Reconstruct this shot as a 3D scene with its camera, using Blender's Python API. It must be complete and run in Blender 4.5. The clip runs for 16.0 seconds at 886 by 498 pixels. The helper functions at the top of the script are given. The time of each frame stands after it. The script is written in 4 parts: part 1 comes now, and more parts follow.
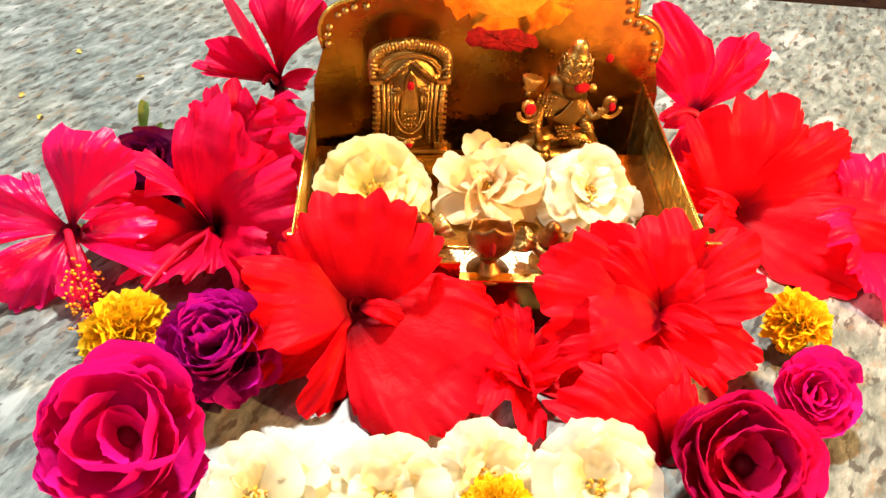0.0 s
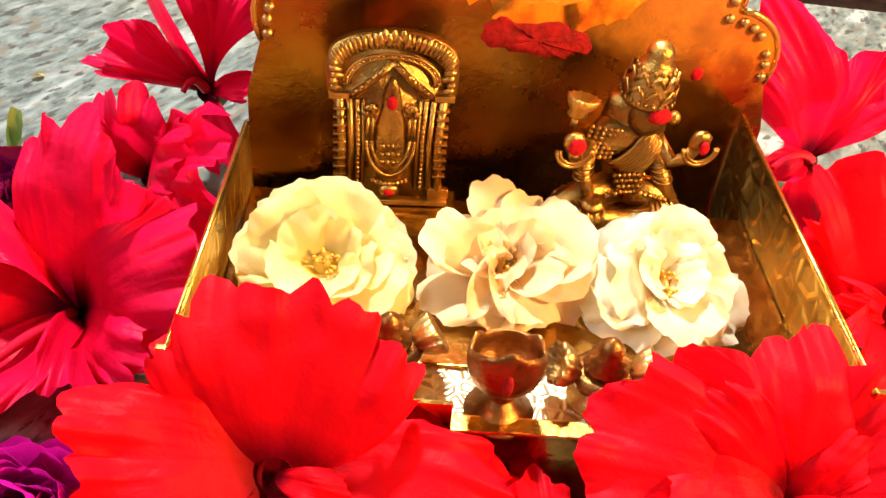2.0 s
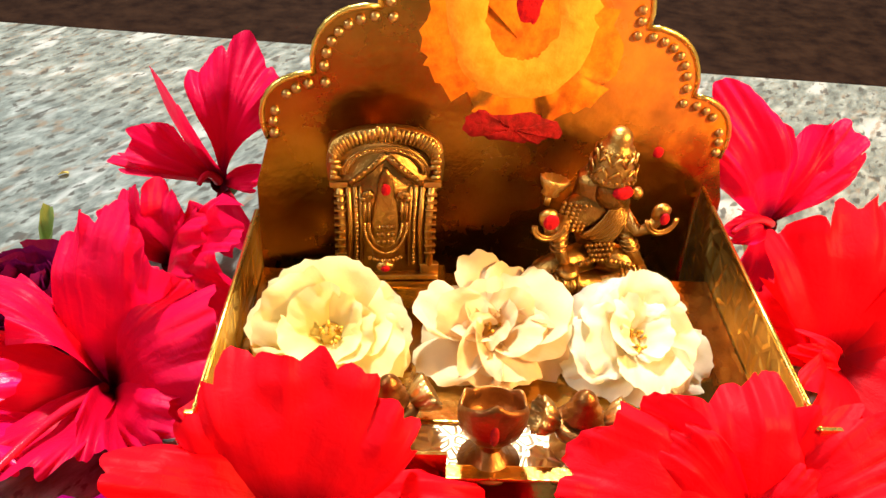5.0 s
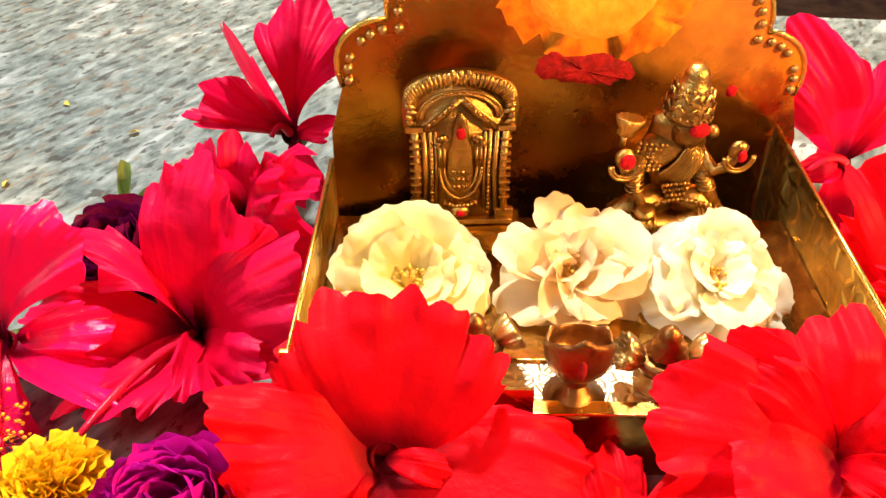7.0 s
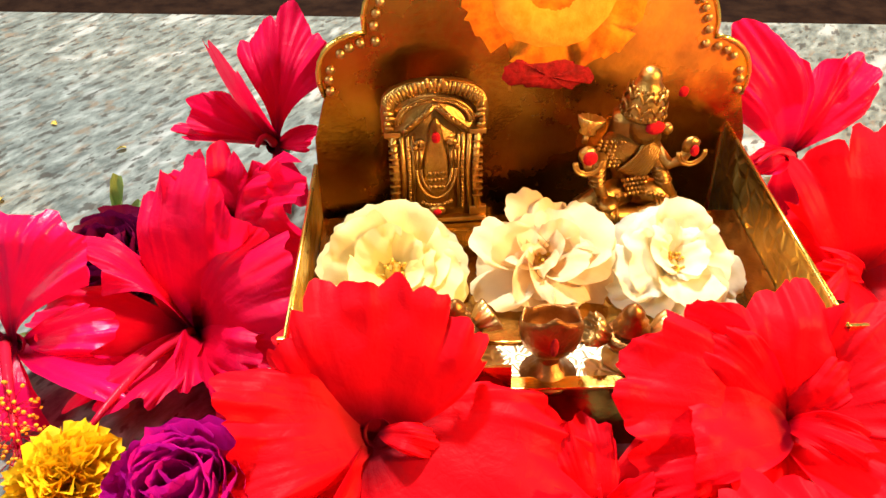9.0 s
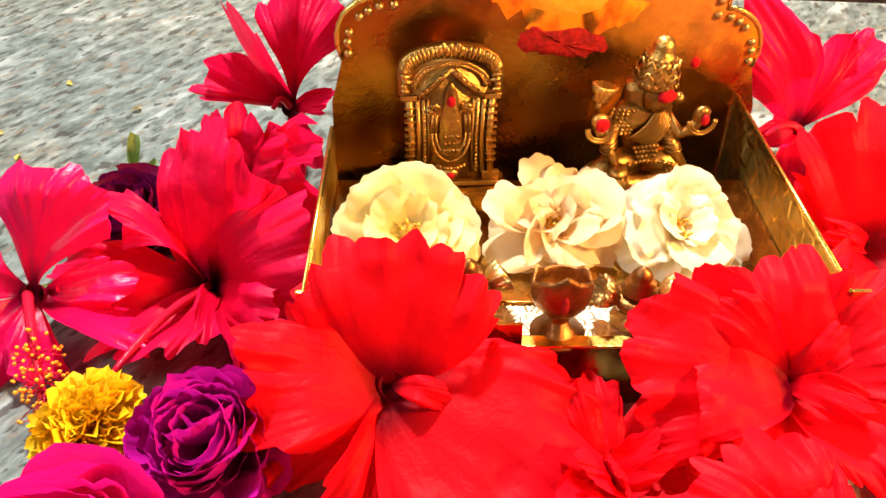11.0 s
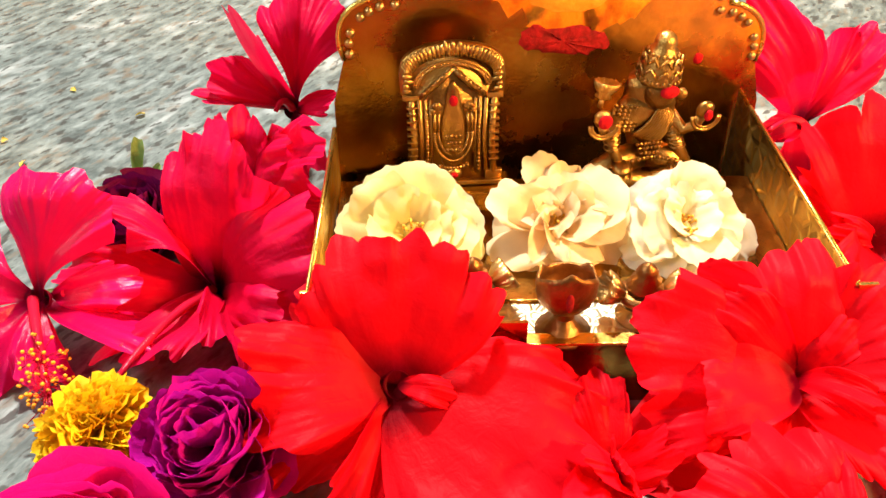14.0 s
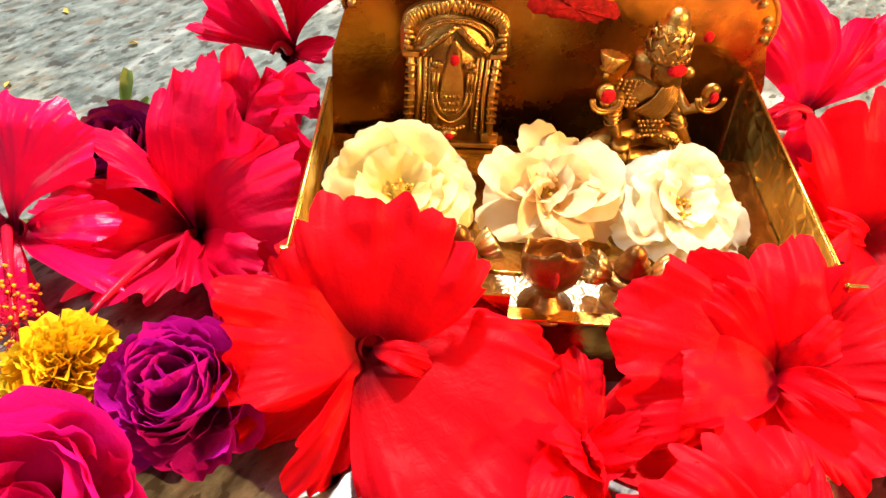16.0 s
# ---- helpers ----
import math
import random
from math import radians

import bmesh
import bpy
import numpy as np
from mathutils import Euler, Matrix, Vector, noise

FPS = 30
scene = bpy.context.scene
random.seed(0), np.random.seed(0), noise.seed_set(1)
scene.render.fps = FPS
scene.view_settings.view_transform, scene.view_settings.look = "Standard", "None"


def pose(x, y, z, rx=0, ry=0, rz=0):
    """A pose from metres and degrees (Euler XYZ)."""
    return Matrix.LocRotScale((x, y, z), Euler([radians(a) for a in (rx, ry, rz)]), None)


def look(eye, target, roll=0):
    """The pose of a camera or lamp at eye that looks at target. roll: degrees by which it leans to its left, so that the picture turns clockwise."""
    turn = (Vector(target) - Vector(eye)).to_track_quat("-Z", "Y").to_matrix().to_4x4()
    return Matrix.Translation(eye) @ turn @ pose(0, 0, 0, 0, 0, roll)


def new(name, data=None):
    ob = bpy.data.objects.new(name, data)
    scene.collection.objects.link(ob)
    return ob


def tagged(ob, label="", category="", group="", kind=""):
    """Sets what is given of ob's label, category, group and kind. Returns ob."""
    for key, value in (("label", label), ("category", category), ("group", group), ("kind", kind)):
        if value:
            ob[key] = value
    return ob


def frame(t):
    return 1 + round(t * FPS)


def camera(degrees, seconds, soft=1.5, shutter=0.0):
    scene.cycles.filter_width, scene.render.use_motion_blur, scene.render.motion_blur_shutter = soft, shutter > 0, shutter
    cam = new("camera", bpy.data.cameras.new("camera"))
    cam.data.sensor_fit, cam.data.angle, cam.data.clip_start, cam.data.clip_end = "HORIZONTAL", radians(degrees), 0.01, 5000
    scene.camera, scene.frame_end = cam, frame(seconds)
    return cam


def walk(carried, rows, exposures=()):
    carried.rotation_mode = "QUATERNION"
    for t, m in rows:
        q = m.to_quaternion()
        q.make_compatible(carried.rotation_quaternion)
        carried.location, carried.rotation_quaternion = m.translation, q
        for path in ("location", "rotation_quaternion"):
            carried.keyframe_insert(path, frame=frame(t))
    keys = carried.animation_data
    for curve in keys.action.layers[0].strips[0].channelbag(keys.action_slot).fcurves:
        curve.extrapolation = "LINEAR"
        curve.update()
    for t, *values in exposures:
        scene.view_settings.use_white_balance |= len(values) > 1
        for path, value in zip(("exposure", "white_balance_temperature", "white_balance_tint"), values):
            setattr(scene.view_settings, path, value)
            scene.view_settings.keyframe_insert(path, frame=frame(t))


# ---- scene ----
cam = camera(53.7, 16.0)
PATH = [
    (0, (-0.023, -0.005, 0.269), (0.1, 1.51, -1.031), 4.3),
    (0.5, (-0.015, 0.037, 0.235), (0.054, 1.546, -1.077), 2.2),
    (1, (-0.01, 0.079, 0.22), (0.086, 1.621, -1.05), 5.3),
    (1.5, (-0.005, 0.118, 0.195), (0.067, 1.615, -1.129), 5.9),
    (2, (-0.007, 0.121, 0.197), (0.07, 1.662, -1.076), 5.7),
    (2.5, (-0.005, 0.119, 0.196), (0.067, 1.651, -1.089), 4.5),
    (3, (-0.003, 0.118, 0.197), (0.058, 1.657, -1.078), 3.5),
    (3.5, (-0.003, 0.116, 0.2), (0.058, 1.663, -1.067), 3.4),
    (4, (-0.004, 0.111, 0.212), (0.064, 1.721, -0.973), 3.5),
    (4.2, (-0.004, 0.106, 0.215), (0.063, 1.761, -0.907), 3.9),
    (6.3, (-0.005, 0.094, 0.216), (0.041, 1.686, -0.994), 1.5),
    (6.5, (-0.01, 0.094, 0.214), (0.047, 1.682, -1.0), 2.2),
    (7, (-0.016, 0.091, 0.212), (-0.046, 1.679, -1.003), -0.0),
    (7.5, (-0.019, 0.087, 0.217), (-0.079, 1.695, -0.972), -0.3),
    (8, (-0.021, 0.077, 0.232), (-0.019, 1.724, -0.903), 1.1),
    (8.2, (-0.0223, 0.0751, 0.2357), (-0.0059, 1.6048, -0.8046), 2.13),
    (8.5, (-0.021, 0.071, 0.232), (0.019, 1.72, -0.899), 1.4),
    (9, (-0.018, 0.069, 0.22), (0.013, 1.677, -0.968), -0.6),
    (9.5, (-0.02, 0.065, 0.216), (0.013, 1.63, -1.029), 0.2),
    (10, (-0.023, 0.062, 0.22), (0.011, 1.629, -1.022), 0.8),
    (12.5, (-0.023, 0.06, 0.219), (-0.005, 1.647, -0.998), -0.0),
    (13, (-0.023, 0.06, 0.219), (-0.01, 1.645, -1.001), -0.2),
    (13.5, (-0.023, 0.06, 0.219), (-0.008, 1.645, -1.0), -0.2),
    (14, (-0.022, 0.06, 0.218), (-0.006, 1.642, -1.005), -0.5),
    (14.5, (-0.022, 0.06, 0.22), (-0.001, 1.648, -0.996), -0.6),
    (15, (-0.023, 0.063, 0.221), (0.018, 1.662, -0.98), 0.6),
    (15.5, (-0.02, 0.059, 0.222), (0.073, 1.65, -0.988), 2.2),
    (16, (-0.021, 0.068, 0.218), (0.022, 1.577, -1.093), 5.0),
]
walk(cam, [(t, look(eye, target, roll)) for t, eye, target, roll in PATH], ((0.0, 0.4), (16.0, 0.4)))

# ---- light: one tube lamp behind the shrine, a warm oil lamp to one side, an added cool fill, a dim room ----
world = bpy.data.worlds.new("room_air")
scene.world = world
world.use_nodes = True
world.node_tree.nodes["Background"].inputs[0].default_value = (0.55, 0.62, 0.7, 1)
world.node_tree.nodes["Background"].inputs[1].default_value = 0.18


def lamp(name, eye, target, power, colour, size, size_y=None):
    data = bpy.data.lights.new(name, "AREA")
    data.energy, data.color, data.size = power, colour, size
    if size_y:
        data.shape, data.size_y = "RECTANGLE", size_y
    ob = new(name, data)
    ob.matrix_world = look(eye, target)
    return ob


lamp("tube_light", (-0.12, 1.20, 2.05), (0.02, 0.30, 0.0), 108, (1.0, 0.97, 0.92), 0.22, 0.10)
# unseen cool fill from the front left, added to lift the petals and granite
lamp("cool_fill_light", (-1.5, -0.3, 1.5), (0.0, 0.3, 0.0), 18, (0.86, 0.93, 1.0), 0.9, 0.7)
lamp("oil_lamp_light", (0.54, 0.07, 0.40), (0.06, 0.33, 0.05), 9.8, (1.0, 0.55, 0.2), 0.06)


# ---- materials ----
def material(name, base, rough=0.5, metal=0.0, spec=0.5):
    m = bpy.data.materials.new(name)
    m.use_nodes = True
    t = m.node_tree
    b = t.nodes["Principled BSDF"]
    b.inputs["Base Color"].default_value = (*base, 1)
    b.inputs["Roughness"].default_value = rough
    b.inputs["Metallic"].default_value = metal
    b.inputs["Specular IOR Level"].default_value = spec
    return m, t, b


def node(t, kind, **values):
    n = t.nodes.new(kind)
    for key, value in values.items():
        n.inputs[key].default_value = value
    return n


def ramp(t, source, stops):
    n = t.nodes.new("ShaderNodeValToRGB")
    while len(n.color_ramp.elements) < len(stops):
        n.color_ramp.elements.new(0.5)
    for e, (p, c) in zip(n.color_ramp.elements, stops):
        e.position, e.color = p, (*c, 1)
    t.links.new(source, n.inputs[0])
    return n.outputs[0]


def coords(t, scale=(1, 1, 1), turn=(0, 0, 0), kind="Object", order="POINT"):
    c = t.nodes.new("ShaderNodeTexCoord")
    m = t.nodes.new("ShaderNodeMapping")
    m.vector_type = order
    m.inputs["Scale"].default_value = scale
    m.inputs["Rotation"].default_value = [radians(a) for a in turn]
    t.links.new(c.outputs[kind], m.inputs[0])
    return m.outputs[0]


def noise_of(t, vec, scale, detail=4.0, rough=0.55, distortion=0.0):
    n = node(t, "ShaderNodeTexNoise", Scale=scale, Detail=detail, Roughness=rough, Distortion=distortion)
    t.links.new(vec, n.inputs["Vector"])
    return n.outputs["Fac"]


def bump(t, b, height, strength, distance):
    n = node(t, "ShaderNodeBump", Strength=strength, Distance=distance)
    t.links.new(height, n.inputs["Height"])
    t.links.new(n.outputs[0], b.inputs["Normal"])
    return n.outputs[0]


def mix(t, kind, a, b, fac):
    n = t.nodes.new("ShaderNodeMix")
    n.data_type, n.blend_type = "RGBA", kind
    for socket, value in ((n.inputs[6], a), (n.inputs[7], b), (n.inputs[0], fac)):
        if isinstance(value, (int, float)):
            socket.default_value = value
        elif isinstance(value, tuple):
            socket.default_value = (*value, 1)
        else:
            t.links.new(value, socket)
    return n.outputs[2]


def petal_material(name, inner, middle, outer, passes=0.45, rough=0.5, veins=0.14, gloss=0.14, crinkle=0.3):
    """A petal: colour runs from throat to rim, fine veins fan out along it, and light passes through."""
    m, t, b = material(name, middle, rough, 0, gloss)
    uv = t.nodes.new("ShaderNodeUVMap")
    sep = t.nodes.new("ShaderNodeSeparateXYZ")
    t.links.new(uv.outputs[0], sep.inputs[0])
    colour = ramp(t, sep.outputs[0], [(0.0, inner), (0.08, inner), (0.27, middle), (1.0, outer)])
    mp = t.nodes.new("ShaderNodeMapping")
    mp.inputs["Scale"].default_value = (2.2, 34, 1)
    t.links.new(uv.outputs[0], mp.inputs[0])
    vein = noise_of(t, mp.outputs[0], 1.0, 3, 0.5, 0.3)
    blotch = noise_of(t, coords(t), 90, 3)
    info = t.nodes.new("ShaderNodeObjectInfo")
    shade = ramp(t, vein, [(0.3, (0.72, 0.72, 0.72)), (0.6, (1, 1, 1))])
    colour = mix(t, "MULTIPLY", colour, shade, veins)
    colour = mix(t, "MULTIPLY", colour, ramp(t, blotch, [(0.35, (0.8, 0.8, 0.8)), (0.65, (1, 1, 1))]), 0.25)
    h = t.nodes.new("ShaderNodeHueSaturation")
    spread = node(t, "ShaderNodeMapRange")
    spread.inputs["To Min"].default_value, spread.inputs["To Max"].default_value = 0.88, 1.1
    t.links.new(info.outputs["Random"], spread.inputs["Value"])
    t.links.new(spread.outputs[0], h.inputs["Value"])
    t.links.new(colour, h.inputs["Color"])
    colour = h.outputs[0]
    t.links.new(colour, b.inputs["Base Color"])
    add = t.nodes.new("ShaderNodeMath")
    add.operation = "MULTIPLY_ADD"
    add.inputs[1].default_value = 0.35
    t.links.new(vein, add.inputs[0])
    t.links.new(blotch, add.inputs[2])
    fold2 = noise_of(t, coords(t), 210, 4, 0.6, 0.6)
    add2 = t.nodes.new("ShaderNodeMath")
    add2.operation = "MULTIPLY_ADD"
    add2.inputs[1].default_value = 1.3
    t.links.new(fold2, add2.inputs[0])
    t.links.new(add.outputs[0], add2.inputs[2])
    nb = bump(t, b, add2.outputs[0], crinkle, 0.0012)
    tr = t.nodes.new("ShaderNodeBsdfTranslucent")
    t.links.new(colour, tr.inputs[0])
    t.links.new(nb, tr.inputs["Normal"])
    mx = t.nodes.new("ShaderNodeMixShader")
    mx.inputs[0].default_value = passes
    t.links.new(b.outputs[0], mx.inputs[1])
    t.links.new(tr.outputs[0], mx.inputs[2])
    t.links.new(mx.outputs[0], t.nodes["Material Output"].inputs[0])
    return m


RED = petal_material("hibiscus_red", (0.20, 0.0, 0.006), (0.76, 0.002, 0.010), (0.86, 0.005, 0.018), veins=0.08, gloss=0.07)
CRIMSON = petal_material("hibiscus_crimson", (0.10, 0.0, 0.008), (0.77, 0.002, 0.036), (0.86, 0.006, 0.078), rough=0.42, gloss=0.1)
PINK = petal_material("hibiscus_pink_red", (0.18, 0.0, 0.02), (0.82, 0.002, 0.080), (0.88, 0.010, 0.16), passes=0.5, rough=0.28, gloss=0.22)
CREAM = petal_material("rose_cream", (0.84, 0.62, 0.12), (0.86, 0.76, 0.28), (0.86, 0.80, 0.44), 0.5, 0.5, 0.08, crinkle=0.1)
WHITE = petal_material("rose_white", (0.86, 0.70, 0.32), (0.85, 0.78, 0.50), (0.86, 0.82, 0.62), 0.5, 0.5, 0.08, crinkle=0.1)
IVORY = petal_material("rose_ivory", (0.86, 0.60, 0.22), (0.85, 0.65, 0.34), (0.86, 0.71, 0.44), 0.5, 0.5, 0.08, crinkle=0.1)
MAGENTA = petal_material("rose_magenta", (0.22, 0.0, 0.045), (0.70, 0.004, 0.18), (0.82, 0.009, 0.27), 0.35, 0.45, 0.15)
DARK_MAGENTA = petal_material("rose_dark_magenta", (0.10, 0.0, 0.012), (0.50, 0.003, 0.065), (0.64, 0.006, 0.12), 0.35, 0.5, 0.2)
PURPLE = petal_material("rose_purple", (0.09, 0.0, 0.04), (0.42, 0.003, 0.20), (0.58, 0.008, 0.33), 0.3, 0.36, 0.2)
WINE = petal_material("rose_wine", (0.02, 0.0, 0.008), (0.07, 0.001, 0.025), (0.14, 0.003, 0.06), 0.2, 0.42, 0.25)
YELLOW = petal_material("marigold_yellow", (0.7, 0.34, 0.0), (0.86, 0.45, 0.004), (0.9, 0.55, 0.010), 0.3, 0.55, 0.2)


def brass_material(name, base, dark, rough, relief=0.0, pattern=0):
    m, t, b = material(name, base, rough, 1.0)
    v = coords(t)
    stain = noise_of(t, v, 38, 5, 0.62)
    fine = noise_of(t, v, 420, 3)
    t.links.new(ramp(t, stain, [(0.34, dark), (0.62, base)]), b.inputs["Base Color"])
    rg = node(t, "ShaderNodeMapRange")
    rg.inputs["To Min"].default_value, rg.inputs["To Max"].default_value = rough * 0.75, rough * 1.5
    t.links.new(stain, rg.inputs["Value"])
    t.links.new(rg.outputs[0], b.inputs["Roughness"])
    if pattern:
        vo = node(t, "ShaderNodeTexVoronoi", Scale=pattern)
        vo.feature = "DISTANCE_TO_EDGE"
        t.links.new(v, vo.inputs["Vector"])
        bump(t, b, ramp(t, vo.outputs[0], [(0.05, (0, 0, 0)), (0.22, (1, 1, 1))]), 0.6, 0.0012)
    else:
        bump(t, b, fine if not relief else noise_of(t, v, relief, 4), 0.25 if not relief else 0.6, 0.0006)
    return m


BRASS = brass_material("polished_brass", (0.86, 0.58, 0.16), (0.62, 0.36, 0.07), 0.13)
# edge brass coloured brighter, as if catching the tube lamp
BRASS_RIM = brass_material("lit_rim_brass", (0.92, 0.66, 0.16), (0.76, 0.48, 0.09), 0.24)
# paler than the other brass: the tube lamp's highlight is painted in
BRASS_FLOOR = brass_material("embossed_brass", (0.95, 0.84, 0.58), (0.85, 0.66, 0.34), 0.42, pattern=230)
# same brass with shade and dark reflections put into the colour
BRASS_SHADED = brass_material("shaded_brass_plate", (0.46, 0.24, 0.055), (0.24, 0.11, 0.02), 0.15)
BRASS_WALL = brass_material("stamped_brass_wall", (0.88, 0.62, 0.16), (0.50, 0.30, 0.05), 0.34, pattern=120)
BRASS_OLD = brass_material("aged_brass", (0.72, 0.47, 0.17), (0.34, 0.17, 0.05), 0.34, relief=700)
IDOL = brass_material("cast_panchaloha", (0.62, 0.36, 0.09), (0.22, 0.10, 0.02), 0.3, relief=900)
COPPER = brass_material("coppery_cast_metal", (0.38, 0.17, 0.05), (0.12, 0.04, 0.010), 0.36, relief=600)


def stained_panel():
    """Brass with dried orange paste smeared over one shoulder, thinning out in patches."""
    m = brass_material("paste_stained_brass", (0.40, 0.19, 0.03), (0.25, 0.105, 0.015), 0.24)
    t = m.node_tree
    b = t.nodes["Principled BSDF"]
    v = coords(t)
    sep = t.nodes.new("ShaderNodeSeparateXYZ")
    t.links.new(v, sep.inputs[0])
    patch = noise_of(t, v, 55, 4, 0.6)

    def sums(a, k, c):
        n = t.nodes.new("ShaderNodeMath")
        n.operation = "MULTIPLY_ADD"
        t.links.new(a, n.inputs[0])
        n.inputs[1].default_value = k
        if isinstance(c, float):
            n.inputs[2].default_value = c
        else:
            t.links.new(c, n.inputs[2])
        return n.outputs[0]

    side = sums(sep.outputs[0], 22.0, sums(patch, 0.9, 0.10))
    high = sums(sep.outputs[2], 26.0, sums(sep.outputs[0], 9.0, sums(patch, 1.3, -2.62)))
    least = t.nodes.new("ShaderNodeMath")
    least.operation = "MINIMUM"
    t.links.new(side, least.inputs[0])
    t.links.new(high, least.inputs[1])
    mask = ramp(t, least.outputs[0], [(0.1, (0, 0, 0)), (0.85, (0.92, 0.92, 0.92))])
    old = b.inputs["Base Color"].links[0].from_socket
    t.links.new(mix(t, "MIX", old, ramp(t, patch, [(0.35, (0.50, 0.11, 0.003)), (0.65, (0.72, 0.23, 0.009))]), mask), b.inputs["Base Color"])
    less = node(t, "ShaderNodeMath")
    less.operation = "SUBTRACT"
    less.inputs[0].default_value = 1.0
    t.links.new(mask, less.inputs[1])
    t.links.new(less.outputs[0], b.inputs["Metallic"])
    return m


PANEL = stained_panel()



def powder(name, a, b2, scale=160):
    m, t, b = material(name, a, 0.85, 0, 0.2)
    f = noise_of(t, coords(t), scale, 5, 0.65)
    t.links.new(ramp(t, f, [(0.35, b2), (0.6, a)]), b.inputs["Base Color"])
    bump(t, b, f, 0.7, 0.001)
    return m


KUMKUM = powder("kumkum_powder", (0.55, 0.004, 0.008), (0.30, 0.0, 0.01), 500)
KUMKUM_OLD = powder("dull_kumkum", (0.34, 0.006, 0.008), (0.16, 0.004, 0.003), 320)
PASTE = powder("dried_sandal_paste", (0.80, 0.23, 0.006), (0.50, 0.10, 0.003), 120)
PASTE_PALE = powder("pale_sandal_paste", (0.92, 0.36, 0.03), (0.86, 0.26, 0.01), 160)
LEAF = petal_material("leaf_green", (0.14, 0.20, 0.04), (0.20, 0.30, 0.06), (0.26, 0.36, 0.10), 0.3, 0.45, 0.3)
STALK = petal_material("calyx_green", (0.10, 0.14, 0.03), (0.10, 0.16, 0.03), (0.12, 0.18, 0.04), 0.2, 0.5, 0.3)
FILAMENT = petal_material("stamen_pink", (0.6, 0.01, 0.04), (0.8, 0.03, 0.12), (0.85, 0.05, 0.14), 0.25, 0.25, 0.1)
ANTHER = powder("anther_orange", (0.85, 0.38, 0.03), (0.7, 0.2, 0.01), 900)
POLLEN = powder("anther_gold", (0.72, 0.42, 0.05), (0.45, 0.22, 0.03), 900)


def granite_material():
    m, t, b = material("pale_grey_granite", (0.45, 0.45, 0.41), 0.3, 0, 0.5)
    v = coords(t, (1, 0.46, 1), (0, 0, 58), "Object", "TEXTURE")
    big = noise_of(t, v, 26, 3, 0.5, 0.5)
    mid = noise_of(t, v, 66, 5, 0.68, 0.3)
    speck = noise_of(t, v, 105, 3, 0.5)
    brown = noise_of(t, v, 75, 4, 0.6, 0.3)
    c = ramp(t, mid, [(0.30, (0.042, 0.050, 0.047)), (0.44, (0.098, 0.116, 0.106)), (0.58, (0.175, 0.20, 0.182)), (0.74, (0.29, 0.32, 0.30))])
    c = mix(t, "MIX", c, (0.34, 0.36, 0.34), ramp(t, big, [(0.58, (0, 0, 0)), (0.68, (0.8, 0.8, 0.8))]))
    c = mix(t, "MIX", c, (0.16, 0.115, 0.075), ramp(t, brown, [(0.56, (0, 0, 0)), (0.66, (0.7, 0.7, 0.7))]))
    c = mix(t, "MIX", c, (0.040, 0.037, 0.032), ramp(t, speck, [(0.57, (0, 0, 0)), (0.62, (0.85, 0.85, 0.85))]))
    t.links.new(c, b.inputs["Base Color"])
    bump(t, b, speck, 0.08, 0.0006)
    return m


GRANITE = granite_material()


def plain(name, a, b2, scale, rough, spec=0.5):
    m, t, b = material(name, a, rough, 0, spec)
    f = noise_of(t, coords(t), scale, 5, 0.6)
    t.links.new(ramp(t, f, [(0.35, b2), (0.65, a)]), b.inputs["Base Color"])
    bump(t, b, f, 0.2, 0.002)
    return m


BROWN_STONE = plain("dark_brown_stone", (0.020, 0.010, 0.006), (0.008, 0.004, 0.003), 60, 0.9, 0.02)
WALL_PAINT = plain("dull_wall_paint", (0.30, 0.25, 0.19), (0.24, 0.20, 0.15), 3, 0.8)


# ---- mesh helpers ----
def mesh_of(name, bm, mat, smooth=True):
    me = bpy.data.meshes.new(name)
    bm.normal_update()
    bm.to_mesh(me)
    bm.free()
    for m in (mat if isinstance(mat, (list, tuple)) else [mat]):
        me.materials.append(m)
    if smooth:
        me.polygons.foreach_set("use_smooth", [True] * len(me.polygons))
    return me


def part(name, bm, mat, parent=None, label="", smooth=True):
    ob = new(name, mesh_of(name, bm, mat, smooth))
    if parent:
        ob.parent = parent
    if label:
        ob["label"] = label
    return ob


def thing(name, place, label, category, group=""):
    ob = new(name)
    ob.empty_display_size = 0.01
    ob.location = place
    return tagged(ob, label, category, group)


def box(bm, x0, x1, y0, y1, z0, z1, bev=0.0):
    r = bmesh.ops.create_cube(bm, size=1, matrix=Matrix.LocRotScale(((x0 + x1) / 2, (y0 + y1) / 2, (z0 + z1) / 2), None, (x1 - x0, y1 - y0, z1 - z0)))
    if bev:
        es = list({e for v in r["verts"] for e in v.link_edges})
        bmesh.ops.bevel(bm, geom=es, offset=bev, segments=2, affect="EDGES", profile=0.7)
    return bm


def lathe(bm, profile, steps=28, m=Matrix(), flute=0, depth=0.0):
    """Turns (radius, height) pairs about z; flute cuts that many grooves round it."""
    rings = []
    for r, z in profile:
        ring = []
        for i in range(steps):
            a = 2 * math.pi * i / steps
            k = 1 + depth * math.cos(flute * a) if flute else 1
            ring.append(bm.verts.new(m @ Vector((r * k * math.cos(a), r * k * math.sin(a), z))))
        rings.append(ring)
    for a, b in zip(rings, rings[1:]):
        for i in range(steps):
            j = (i + 1) % steps
            bm.faces.new((a[i], a[j], b[j], b[i]))
    bm.faces.new(list(reversed(rings[0])))
    bm.faces.new(rings[-1])
    return bm


